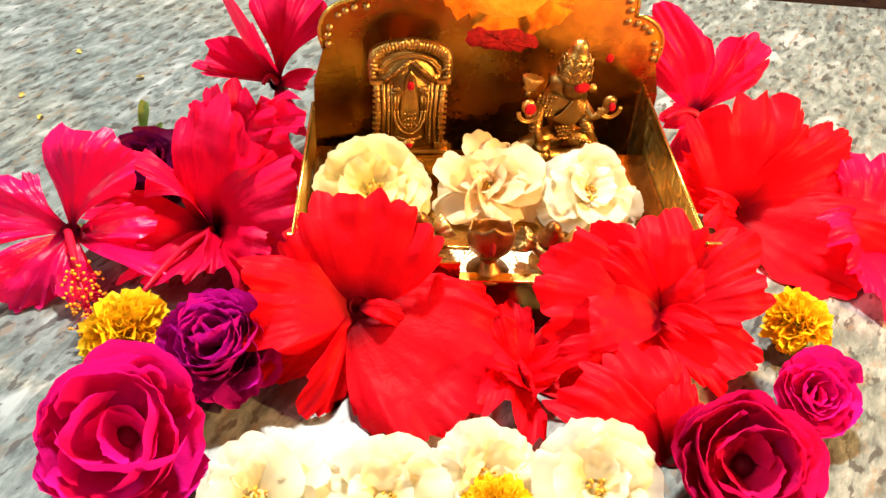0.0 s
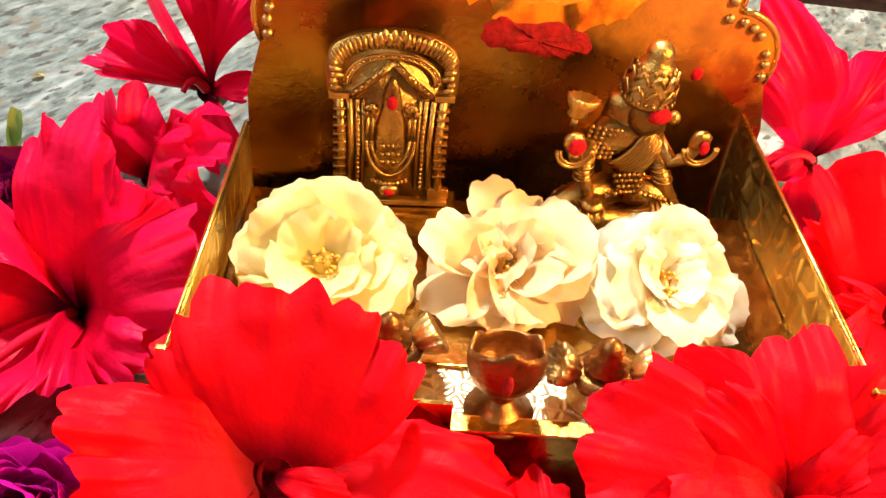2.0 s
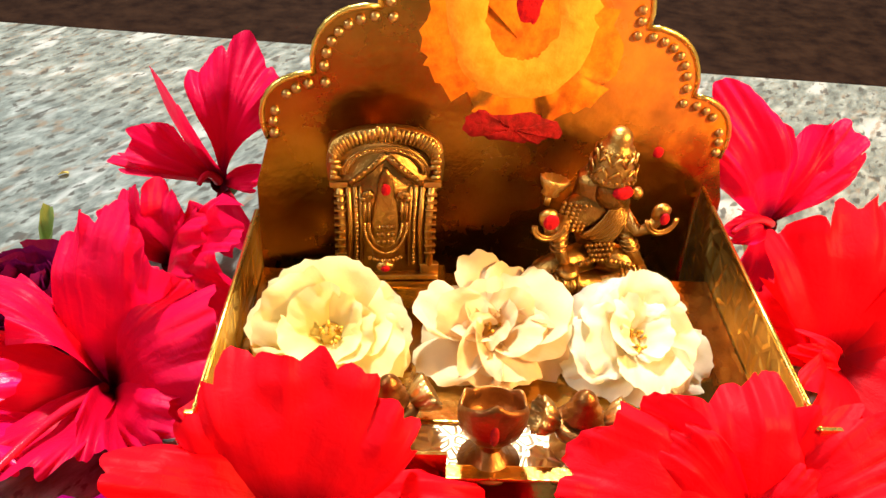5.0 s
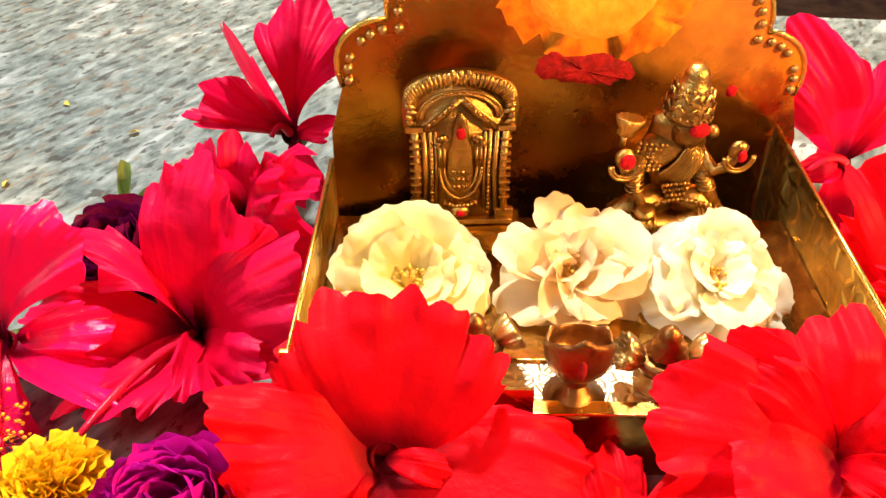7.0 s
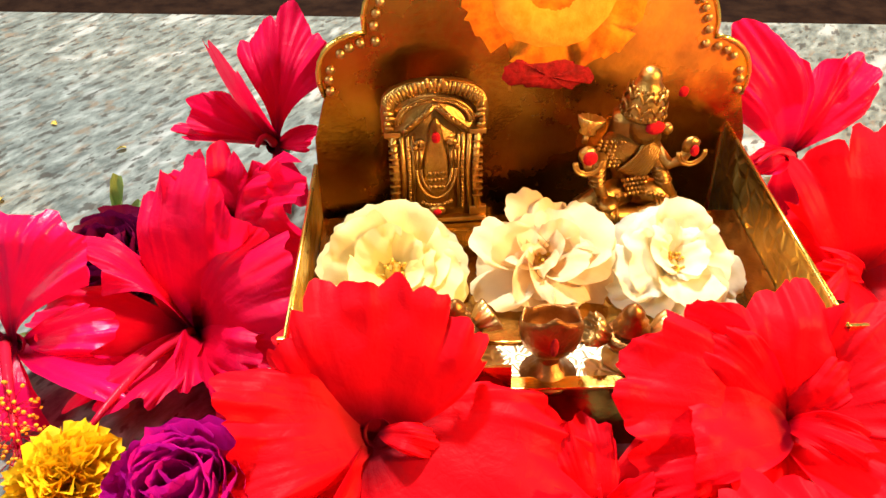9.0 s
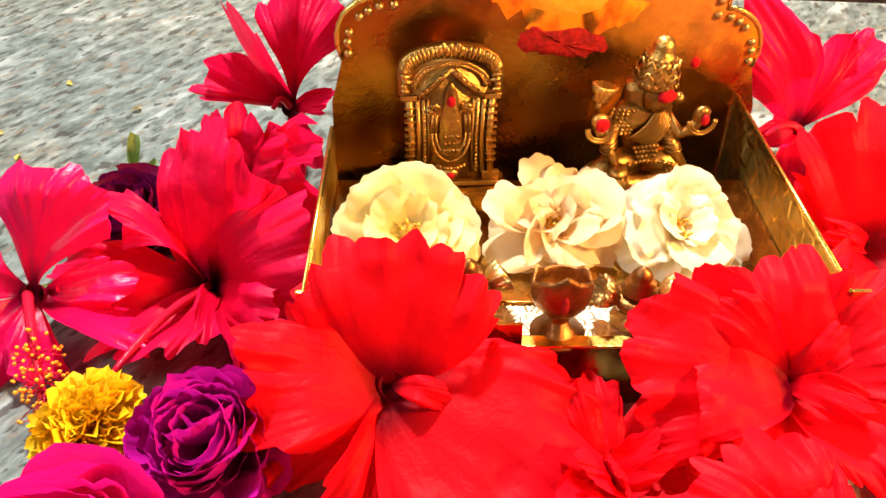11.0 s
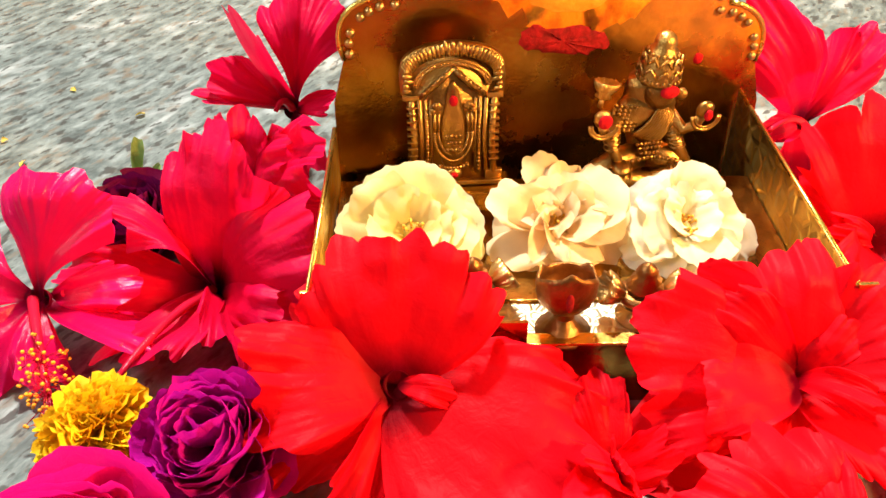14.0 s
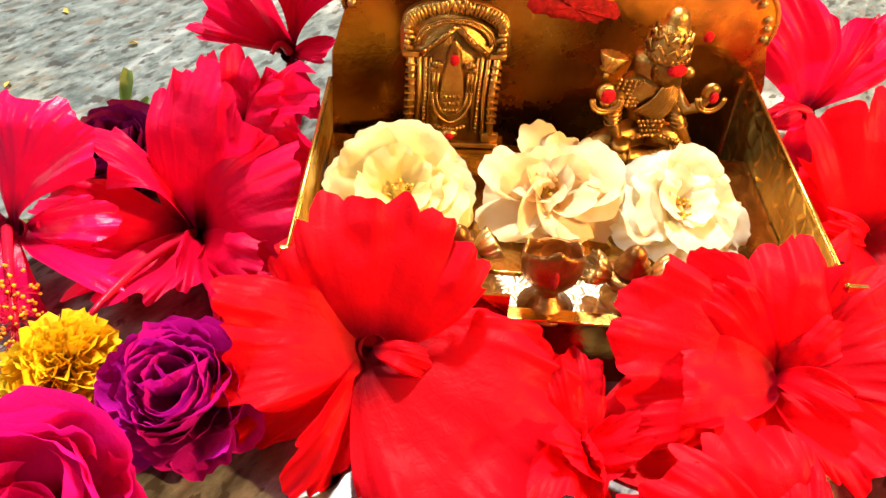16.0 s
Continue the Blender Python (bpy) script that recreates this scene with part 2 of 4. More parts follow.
def ball(bm, place, r, squash=(1, 1, 1), seg=10):
    bmesh.ops.create_uvsphere(bm, u_segments=seg, v_segments=max(5, seg * 2 // 3), radius=r, matrix=Matrix.LocRotScale(place, None, squash))
    return bm


def tube(bm, points, radii, steps=8):
    """A round rod through the points."""
    pts = [Vector(p) for p in points]
    rings = []
    for i, p in enumerate(pts):
        d = (pts[min(i + 1, len(pts) - 1)] - pts[max(i - 1, 0)]).normalized()
        s = d.cross(Vector((0.31, 0.2, 0.93))).normalized()
        w = d.cross(s)
        r = radii[i] if isinstance(radii, (list, tuple)) else radii
        rings.append([bm.verts.new(p + r * (math.cos(a) * s + math.sin(a) * w)) for a in [2 * math.pi * k / steps for k in range(steps)]])
    for a, b in zip(rings, rings[1:]):
        for i in range(steps):
            j = (i + 1) % steps
            bm.faces.new((a[i], a[j], b[j], b[i]))
    bm.faces.new(list(reversed(rings[0])))
    bm.faces.new(rings[-1])
    return bm


def arc(a, b, lift, n=9):
    """Points from a to b that bow by lift."""
    a, b, lift = Vector(a), Vector(b), Vector(lift)
    return [a.lerp(b, i / n) + lift * 4 * (i / n) * (1 - i / n) for i in range(n + 1)]


def add_petal(bm, base, tip, facing, half=42, bend=0.4, cup=0.15, frill=0.05, teeth=0.03, waves=5.0, nu=14, nv=24, rng=random, claw=1.0, fold=0.0, roundness=0.25, crumple=0.05, curl=0.0, lobes=0.0, pleat=0.006, rimwave=0.0):
    """One petal: a fan from its narrow claw at base to a frilled rim round tip, bowed towards facing."""
    base, tip = Vector(base), Vector(tip)
    along = tip - base
    size = along.length
    along.normalize()
    out = Vector(facing)
    out = out - along * out.dot(along)
    if out.length < 0.05:
        out = Vector((0, 0, 1)) - along * along.z
    out.normalize()
    side = along.cross(out)
    uv = bm.loops.layers.uv.verify()
    ph = [rng.uniform(0, 6.28) for _ in range(6)]
    where = rng.uniform(0, 50)
    grid = []
    for i in range(nu + 1):
        u = i / nu
        row = []
        for j in range(nv + 1):
            v = 2 * j / nv - 1
            a = radians(half) * v
            n1 = noise.noise(Vector((v * 4.2 + where, 0.3, where)))
            n2 = noise.noise(Vector((v * 13 + where, 7.3, where)))
            rim = (1 - roundness * abs(v) ** 2.6) * (1 + teeth * n1 * 1.6 + teeth * n2 + 0.7 * teeth * noise.noise(Vector((v * 19 + where, 3.1, where))))
            rim *= 1 + lobes * (0.5 * math.sin(7.5 * v + ph[3] + 2 * n1) + 0.22 * math.sin(17 * v + ph[5]))
            y = size * u * rim * math.cos(a * 0.8)
            x = size * (0.05 + 0.95 * u ** claw) * rim * math.sin(a)
            z = bend * size * u * (1 - u) * 1.25
            z += crumple * size * u ** 1.8 * noise.noise(Vector((u * 3.4 + where, v * 2.6, where * 1.7)))
            z += 0.5 * crumple * size * u ** 2.2 * noise.noise(Vector((u * 8 + where, v * 6.5, where * 0.7)))
            z -= curl * size * max(0.0, u - 0.6) ** 2 * (1 + 0.8 * n1)
            z += cup * size * (u ** 1.5) * v * v
            z += fold * size * u * v
            z += frill * size * u ** 2.6 * (math.sin(waves * v * 2.2 + ph[0]) * 0.6 + math.sin(waves * v * 4.1 + ph[1]) * 0.35 * u ** 2 + 1.2 * n1)
            z += rimwave * size * u ** 6 * math.sin(v * 13 + ph[2] + 2 * n2)
            z += pleat * size * u ** 3 * math.sin(v * 24 + ph[4] + 2.5 * n1) * (0.5 + n2)
            z += 1.6 * pleat * size * u * noise.noise(Vector((x / size * 9, y / size * 9, where)))
            row.append(bm.verts.new(base + along * y + side * x + out * z))
        grid.append(row)
    for i in range(nu):
        for j in range(nv):
            f = bm.faces.new((grid[i][j], grid[i][j + 1], grid[i + 1][j + 1], grid[i + 1][j]))
            for lp, (du, dv) in zip(f.loops, ((0, 0), (0, 1), (1, 1), (1, 0))):
                lp[uv].uv = ((i + du) / nu, (j + dv) / nv)
    return bm


# ---- setting ----
def slab(name, corners, z0, z1, mat, label, category, bev=0.003):
    bm = bmesh.new()
    lo = [bm.verts.new((x, y, z0)) for x, y in corners]
    hi = [bm.verts.new((x, y, z1)) for x, y in corners]
    n = len(corners)
    bm.faces.new(hi)
    bm.faces.new(list(reversed(lo)))
    for i in range(n):
        bm.faces.new((lo[i], lo[(i + 1) % n], hi[(i + 1) % n], hi[i]))
    bmesh.ops.bevel(bm, geom=[e for e in bm.edges if e.verts[0].co.z == z1 and e.verts[1].co.z == z1], offset=bev, segments=2, affect="EDGES")
    return tagged(part(name, bm, mat, None, "", False), label, category, "", "structure")


# the granite's far edge runs slightly askew
slab("floor", [(-1.6, -1.2), (1.6, -1.2), (1.6, 0.489), (-1.6, 0.761)], -0.03, 0.0, GRANITE, "pale grey speckled granite slab under the shrine", "floor")
slab("ground", [(-2.0, -1.5), (2.0, -1.5), (2.0, 2.2), (-2.0, 2.2)], -0.09, -0.032, BROWN_STONE, "dark brown stone floor beyond the granite", "floor")
# unseen walls and ceiling, added to bounce light and reflect in the brass
for nm, (x0, x1, y0, y1) in {"unseen_wall_north": (-2.0, 2.0, 2.2, 2.3), "unseen_wall_south": (-2.0, 2.0, -1.6, -1.5), "unseen_wall_east": (2.0, 2.1, -1.6, 2.3), "unseen_wall_west": (-2.1, -2.0, -1.6, 2.3)}.items():
    tagged(part(nm, box(bmesh.new(), x0, x1, y0, y1, -0.09, 2.5), WALL_PAINT, None, "", False), "unseen dull wall added for the brass to reflect", "wall", "", "structure")
tagged(part("ceiling", box(bmesh.new(), -2.1, 2.1, -1.6, 2.3, 2.5, 2.6), WALL_PAINT, None, "", False), "unseen dull ceiling added for the brass to reflect", "ceiling", "", "structure")

# ---- the brass shrine tray ----
XL, XR, YF, FLOOR_Z, RIM = -0.0605, 0.1045, 0.259, 0.024, 0.048
tray = thing("shrine_tray", (0.022, 0.31, 0), "small polished brass shrine tray with a scalloped back, on granite", "shrine tray")


def here(bm, home):
    """Moves a mesh drawn in world places into the space of its thing."""
    bmesh.ops.translate(bm, verts=bm.verts, vec=-Vector(home))
    return bm


def tray_part(name, bm, mat, label="", smooth=False):
    return part(name, here(bm, tray.location), mat, tray, label, smooth)


def strip(bm, pts, z0, z1, thick):
    """An upright sheet along the plan points."""
    for (xa, ya), (xb, yb) in zip(pts, pts[1:]):
        d = Vector((xb - xa, yb - ya, 0)).normalized()
        n = Vector((-d.y, d.x, 0)) * thick / 2
        a, b = Vector((xa, ya, 0)), Vector((xb, yb, 0))
        vs = [bm.verts.new(p + s * n + Vector((0, 0, z))) for z in (z0, z1) for p, s in ((a, -1), (b, -1), (b, 1), (a, 1))]
        for q in ((3, 2, 1, 0), (4, 5, 6, 7), (0, 1, 5, 4), (1, 2, 6, 5), (2, 3, 7, 6), (3, 0, 4, 7)):
            bm.faces.new([vs[i] for i in q])
    return bm


YBL, YBR = 0.357, 0.384
tray_part("front_strip", box(bmesh.new(), XL + 0.001, XR - 0.001, YF + 0.0012, 0.2815, FLOOR_Z - 0.0015, FLOOR_Z, 0.0003), BRASS_FLOOR, "embossed brass floor strip, lamp highlight in its pale colour")
tray_part("floor_plate", box(bmesh.new(), XL + 0.001, XR - 0.001, 0.2805, 0.3545, FLOOR_Z - 0.0015, FLOOR_Z + 0.0014, 0.0005), BRASS_SHADED, "plain brass floor plate, shade and dark reflections in its colour")
tray_part("left_wall", strip(bmesh.new(), [(XL, YF), (XL, YBL)], 0.0, RIM, 0.0012), BRASS_WALL)
tray_part("right_wall", strip(bmesh.new(), [(XR, YF), (XR, YBR)], 0.0, RIM, 0.0012), BRASS_WALL)
for x, yb, nm in ((XL, YBL, "left_rim"), (XR, YBR, "right_rim")):
    tray_part(nm, tube(bmesh.new(), [(x, YF, RIM), (x, yb, RIM)], 0.0009, 10), BRASS_RIM, "rolled brass rim, coloured brighter for lamplight", True)
# the front: low, with a notch in the middle
NX0, NX1, NZ, FZ = 0.006, 0.044, 0.0255, 0.0355
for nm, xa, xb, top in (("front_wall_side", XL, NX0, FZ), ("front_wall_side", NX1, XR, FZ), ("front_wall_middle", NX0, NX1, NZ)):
    tray_part(nm, box(bmesh.new(), xa, xb, YF - 0.0006, YF + 0.0006, 0.0, top), BRASS_SHADED)
tray_part("notch_lip", box(bmesh.new(), NX0, NX1, YF - 0.001, YF + 0.004, NZ, NZ + 0.0012, 0.0004), BRASS_RIM, "folded brass lip, coloured brighter for lamplight")
for x, s, wide, nm in ((XL, -1, 0.0024, "left_corner_tab"), (XR, 1, 0.006, "right_corner_tab")):
    tray_part(nm, box(bmesh.new(), min(x, x + s * wide), max(x, x + s * wide), YF - 0.0008, YF + 0.0006, RIM - 0.008, RIM + 0.001, 0.0003), BRASS_RIM)

# scalloped back panel, a little askew
PX, PY, PYAW = 0.0269, 0.373, 9.74
# hand-beaten: one shoulder sits lower than the other
SKEW = Matrix(((1, 0, 0, 0), (0, 1, 0, 0), (-0.097, 0, 1, 0), (0, 0, 0, 1)))
panel_pose = Matrix.Translation((PX, PY, 0)) @ pose(0, 0, 0, 0, 0, PYAW) @ SKEW


def scallops(inset=0.0):
    """Half of the outline from the base up to the crown: arcs between the cusps."""
    cusps = [(0.083, 0.068), (0.067, 0.0924), (0.045, 0.1160), (0.028, 0.1330)]
    pts = [(0.0890, 0.0), (0.0880, 0.05)]
    for (xa, za), (xb, zb) in zip(cusps, cusps[1:]):
        mx, mz = (xa + xb) / 2, (za + zb) / 2
        nx, nz = (zb - za), (xa - xb)
        ln = math.hypot(nx, nz)
        for i in range(9):
            s = i / 8
            k = math.sin(math.pi * s) ** 0.75 * 0.0085
            pts.append((xa + (xb - xa) * s + nx / ln * k, za + (zb - za) * s + nz / ln * k))
    for i in range(1, 9):
        a = math.pi / 2 * i / 8
        pts.append((0.028 * math.cos(a) + 0.006 * math.sin(2 * a), 0.133 + 0.019 * math.sin(a)))
    return [(x - inset * (1 if x > 0.001 else 0), z - inset * 0.8) for x, z in pts]


half_line = scallops()
outline = [(x, z) for x, z in half_line] + [(-x, z) for x, z in reversed(half_line[:-1])]
bm = bmesh.new()
front = [bm.verts.new(panel_pose @ Vector((x, -0.0006, z))) for x, z in outline]
rear = [bm.verts.new(panel_pose @ Vector((x, 0.0006, z))) for x, z in outline]
bm.faces.new(front)
bm.faces.new(list(reversed(rear)))
for i in range(len(outline)):
    j = (i + 1) % len(outline)
    bm.faces.new((front[j], front[i], rear[i], rear[j]))
tray_part("back_panel", bm, PANEL, "tall scalloped brass back panel stained orange")
bm = bmesh.new()
edge = [panel_pose @ Vector((x, -0.0004, z)) for x, z in outline[2:-2]]
tray_part("panel_rim", tube(bm, edge, 0.0010, 8), BRASS_RIM, "rolled panel rim, coloured brighter for lamplight", True)
inner = scallops(0.0036)[3:]
run, last = [], None
for x, z in [(x, z) for x, z in inner] + [(-x, z) for x, z in reversed(inner[:-1])]:
    p = Vector((x, -0.0012, z))
    if last is None or (p - last).length > 0.0037:
        run.append(p)
        last = p
bead_mesh = mesh_of("bead", ball(bmesh.new(), (0, 0, 0), 0.00175, (1, 0.75, 1), 10), BRASS_OLD)
for p in run:
    o = new("bead", bead_mesh)
    o.parent = tray
    o.matrix_local = Matrix.Translation(-Vector(tray.location)) @ panel_pose @ Matrix.Translation(p)


def daub(points, thick, lump, seed):
    """A lump of dried paste: a filled outline on the panel, domed and uneven."""
    bm = bmesh.new()
    cx, cz = sum(p[0] for p in points) / len(points), sum(p[1] for p in points) / len(points)
    n = len(points)
    rings = []
    for k in range(7):
        s = 1 - k / 7
        ring = []
        for i, (x, z) in enumerate(points):
            w = noise.noise(Vector((x * 260, z * 260, seed)))
            q = Vector((cx + (x - cx) * s, -0.0006 - (thick * (1 - s ** 4) + lump * w * (1 - s)) * (1 if k else 0) , cz + (z - cz) * s))
            ring.append(bm.verts.new(panel_pose @ q))
        rings.append(ring)
    for a, b in zip(rings, rings[1:]):
        for i in range(n):
            j = (i + 1) % n
            bm.faces.new((a[i], a[j], b[j], b[i]))
    bm.faces.new(rings[-1])
    bmesh.ops.recalc_face_normals(bm, faces=bm.faces)
    return bm


def wobble(pts, amount, seed):
    return [(x + amount * noise.noise(Vector((x * 300, z * 300, seed))), z + amount * noise.noise(Vector((x * 300, z * 300, seed + 9)))) for x, z in pts]


def loop(cx, cz, rx, rz, n=40, power=2.0):
    out = []
    for i in range(n):
        a = 2 * math.pi * i / n
        c, s = math.cos(a), math.sin(a)
        out.append((cx + rx * math.copysign(abs(c) ** (2 / power), c), cz + rz * math.copysign(abs(s) ** (2 / power), s)))
    return out


def band(outer, inner_pts, thick, seed):
    """An open U of paste between two lines."""
    bm = bmesh.new()
    rows = []
    for (xa, za), (xb, zb) in zip(outer, inner_pts):
        row = []
        for k in range(7):
            s = k / 6
            x, z = xa + (xb - xa) * s, za + (zb - za) * s
            w = noise.noise(Vector((x * 240, z * 240, seed)))
            row.append(bm.verts.new(panel_pose @ Vector((x, -0.0007 - thick * (math.sin(math.pi * s) ** 0.6) * (1 + 0.5 * w), z))))
        rows.append(row)
    for a, b in zip(rows, rows[1:]):
        for k in range(6):
            bm.faces.new((a[k], a[k + 1], b[k + 1], b[k]))
    bmesh.ops.recalc_face_normals(bm, faces=bm.faces)
    return bm


def u_line(r, top, low, n=30, cx=0.001):
    pts = []
    for i in range(n + 1):
        s = i / n
        if s < 0.3:
            pts.append((cx - r, top + (low + r - top) * s / 0.3))
        elif s > 0.7:
            pts.append((cx + r, low + r + (top - low - r) * (s - 0.7) / 0.3))
        else:
            a = math.pi + math.pi * (s - 0.3) / 0.4
            pts.append((cx + r * math.cos(a), low + r + r * math.sin(a)))
    return pts


tray_part("paste_wash", daub(wobble(loop(0.003, 0.1065, 0.034, 0.0265, 60, 2.2), 0.006, 3), 0.0009, 0.0004, 4), PASTE, "thin uneven orange paste wash", True)
tray_part("paste_mark", band(wobble(u_line(0.026, 0.140, 0.0865), 0.002, 1), wobble(u_line(0.0105, 0.140, 0.104), 0.0014, 2), 0.0022, 5), PASTE_PALE, "thick pale orange U-shaped paste mark", True)
tray_part("red_stripe", daub(wobble(loop(0.0025, 0.127, 0.0052, 0.0155, 36, 3.2), 0.0008, 6), 0.0016, 0.0005, 7), KUMKUM, "bright red powder stripe", True)
tray_part("red_smear", daub(wobble(loop(0.001, 0.0765, 0.0175, 0.0058, 44, 2.6), 0.0026, 8), 0.0012, 0.0010, 9), KUMKUM_OLD, "dark red powder smear", True)
tray_part("red_dot", daub(wobble(loop(0.058, 0.0690, 0.0022, 0.0024, 16), 0.0006, 11), 0.0008, 0.0002, 12), KUMKUM, "red powder dot", True)

# ---- things in the tray ----
def plaque():
    """Arched cast relief with pillars, a gabled niche and a plain rounded figure shape."""
    home = thing("relief_plaque", (0, 0, 0), "arched cast brass relief plaque with pillars and red dots", "plaque")
    bm = bmesh.new()
    w, h = 0.0185, 0.054
    pts = []
    for i in range(25):
        a = math.pi * i / 24
        pts.append((w * 1.02 * math.cos(a), 0.0450 + 0.0090 * math.sin(a) ** 0.9))
    waist = [(x * s2, z) for s2, run in ((-1, 1), (1, -1)) for x, z in ((0.0194, 0.042), (0.0190, 0.036), (0.0168, 0.0315), (0.0154, 0.022), (0.0158, 0.011), (0.0174, 0.0))[::run]]
    line = pts + waist
    f = [bm.verts.new((x, -0.0022, z)) for x, z in line]
    b = [bm.verts.new((x, 0.0022, z)) for x, z in line]
    bm.faces.new(list(reversed(f)))
    bm.faces.new(b)
    n = len(line)
    for i in range(n):
        bm.faces.new((f[i], f[(i + 1) % n], b[(i + 1) % n], b[i]))
    part("backplate", bm, IDOL, home)
    bm = bmesh.new()
    # flame border of the arch, as overlapping lobes
    for i in range(29):
        a = math.pi * (0.05 + 0.90 * i / 28)
        p = Vector((w * 1.0 * math.cos(a), -0.0028, 0.0452 + 0.0089 * math.sin(a) ** 0.9))
        q = Vector((w * 0.84 * math.cos(a), -0.003, 0.0408 + 0.0090 * math.sin(a) ** 0.9))
        tube(bm, [q, q.lerp(p, 0.6), p], [0.0007, 0.0010, 0.0006], 6)
    for k in range(7):
        ball(bm, ((k - 3) * 0.0013, -0.0032, 0.0522 + 0.0012 * (k % 2)), 0.0014, (0.8, 0.7, 1.5), 8)
    for r, k in ((0.0125, 34), (0.0142, 0)):
        line2 = [(r * math.cos(math.pi * i / 24), -0.0026, 0.0385 + r * 0.66 * math.sin(math.pi * i / 24)) for i in range(25)]
        tube(bm, line2, 0.0006, 6)
        for i in range(k):
            a = math.pi * i / (k - 1)
            ball(bm, (0.0133 * math.cos(a), -0.0027, 0.0385 + 0.0133 * 0.66 * math.sin(a)), 0.0005, (1, 1, 1), 6)
    part("arch_border", bm, IDOL, home)
    for s in (-1, 1):
        bm = bmesh.new()
        # scrolled corners, outer pillars with rings, inner beaded posts
        for k in range(5):
            tube(bm, [(s * (0.0150 + 0.0010 * math.sin(k * 2)), -0.003, 0.0368 + k * 0.0019), (s * (0.0180 + 0.0008 * math.sin(k * 3)), -0.0034, 0.0376 + k * 0.0019)], [0.0008, 0.0012], 7)
        box(bm, s * 0.0155 - 0.0030, s * 0.0155 + 0.0030, -0.0036, -0.0015, 0.0335, 0.0355, 0.0003)
        box(bm, s * 0.0155 - 0.0032, s * 0.0155 + 0.0032, -0.0036, -0.0015, 0.0, 0.0035, 0.0004)
        for x, r in ((0.0158, 0.0013), (0.0128, 0.0009), (0.0105, 0.0007), (0.0088, 0.0006)):
            tube(bm, [(s * x * 0.97, -0.0026, 0.003), (s * x * 0.92, -0.0026, 0.018), (s * x * 0.97, -0.0026, 0.0335)], r, 8)
        for k in range(17):
            ball(bm, (s * 0.0097, -0.003, 0.004 + k * 0.0016), 0.0006, (1, 1, 1), 6)
        for k in range(9):
            zz = 0.008 + k * 0.0028
            box(bm, s * 0.0153 - 0.0019, s * 0.0153 + 0.0019, -0.0042, -0.002, zz, zz + 0.0008, 0.0002)
        tube(bm, [(0, -0.0033, 0.0455), (s * 0.005, -0.0033, 0.0405), (s * 0.0115, -0.0033, 0.0350)], 0.0012, 8)
        for k in range(7):
            ball(bm, (s * (0.001 + k * 0.0016), -0.004, 0.0452 - k * 0.00145), 0.0007, (1, 1, 1), 6)
        for k in range(6):
            ball(bm, (s * (0.0062 + 0.0014 * math.cos(k)), -0.0036, 0.0292 + 0.0013 * math.sin(k * 1.1) + k * 0.0006), 0.0011, (1, 0.8, 1), 7)
        part("side_pillar", bm, IDOL, home)
    bm = bmesh.new()
    # niche figure kept plain: a domed rounded body inside beaded loops
    lathe(bm, [(0.0012, 0.0045), (0.0042, 0.007), (0.0056, 0.013), (0.0052, 0.02), (0.0044, 0.026), (0.0030, 0.031), (0.0028, 0.034), (0.0020, 0.0375), (0.0004, 0.0405)], 16, pose(0, -0.0024, 0) @ Matrix.Diagonal((1, 0.42, 1, 1)))
    for rx, rz, nb in ((0.0072, 0.0115, 44), (0.0056, 0.0090, 34)):
        for k in range(nb):
            a = math.pi + math.pi * k / (nb - 1)
            ball(bm, (rx * math.cos(a), -0.0040, 0.0200 + rz * math.sin(a)), 0.00062, (1, 1, 1), 6)
        for s in (-1, 1):
            tube(bm, [(s * rx, -0.0038, 0.020), (s * rx * 0.96, -0.0038, 0.028)], 0.0005, 6)
    for k in range(12):
        ball(bm, ((k % 4 - 1.5) * 0.0016, -0.0048, 0.0135 + (k // 4) * 0.0028), 0.0008, (1, 0.7, 1), 6)
    for k in range(9):
        ball(bm, ((k - 4) * 0.0013, -0.0038, 0.0065 - 0.00016 * (16 - (k - 4) ** 2) * 0.5), 0.0008, (1, 1, 1), 6)
    ball(bm, (0, -0.0036, 0.0030), 0.0026, (1.3, 0.7, 0.9), 10)
    part("niche_relief", bm, IDOL, home)
    part("foot", box(bmesh.new(), -0.0185, 0.0185, -0.005, 0.005, -0.002, 0.0, 0.0005), IDOL, home)
    bm = bmesh.new()
    ball(bm, (0.0, -0.0050, 0.0335), 0.0017, (1, 0.5, 1.3), 10)
    part("red_mark", bm, KUMKUM, home, "red powder dot")
    part("red_mark", ball(bmesh.new(), (0.0, -0.0054, 0.0030), 0.0014, (1.2, 0.5, 0.9), 8), KUMKUM, home, "red powder dot")
    return home


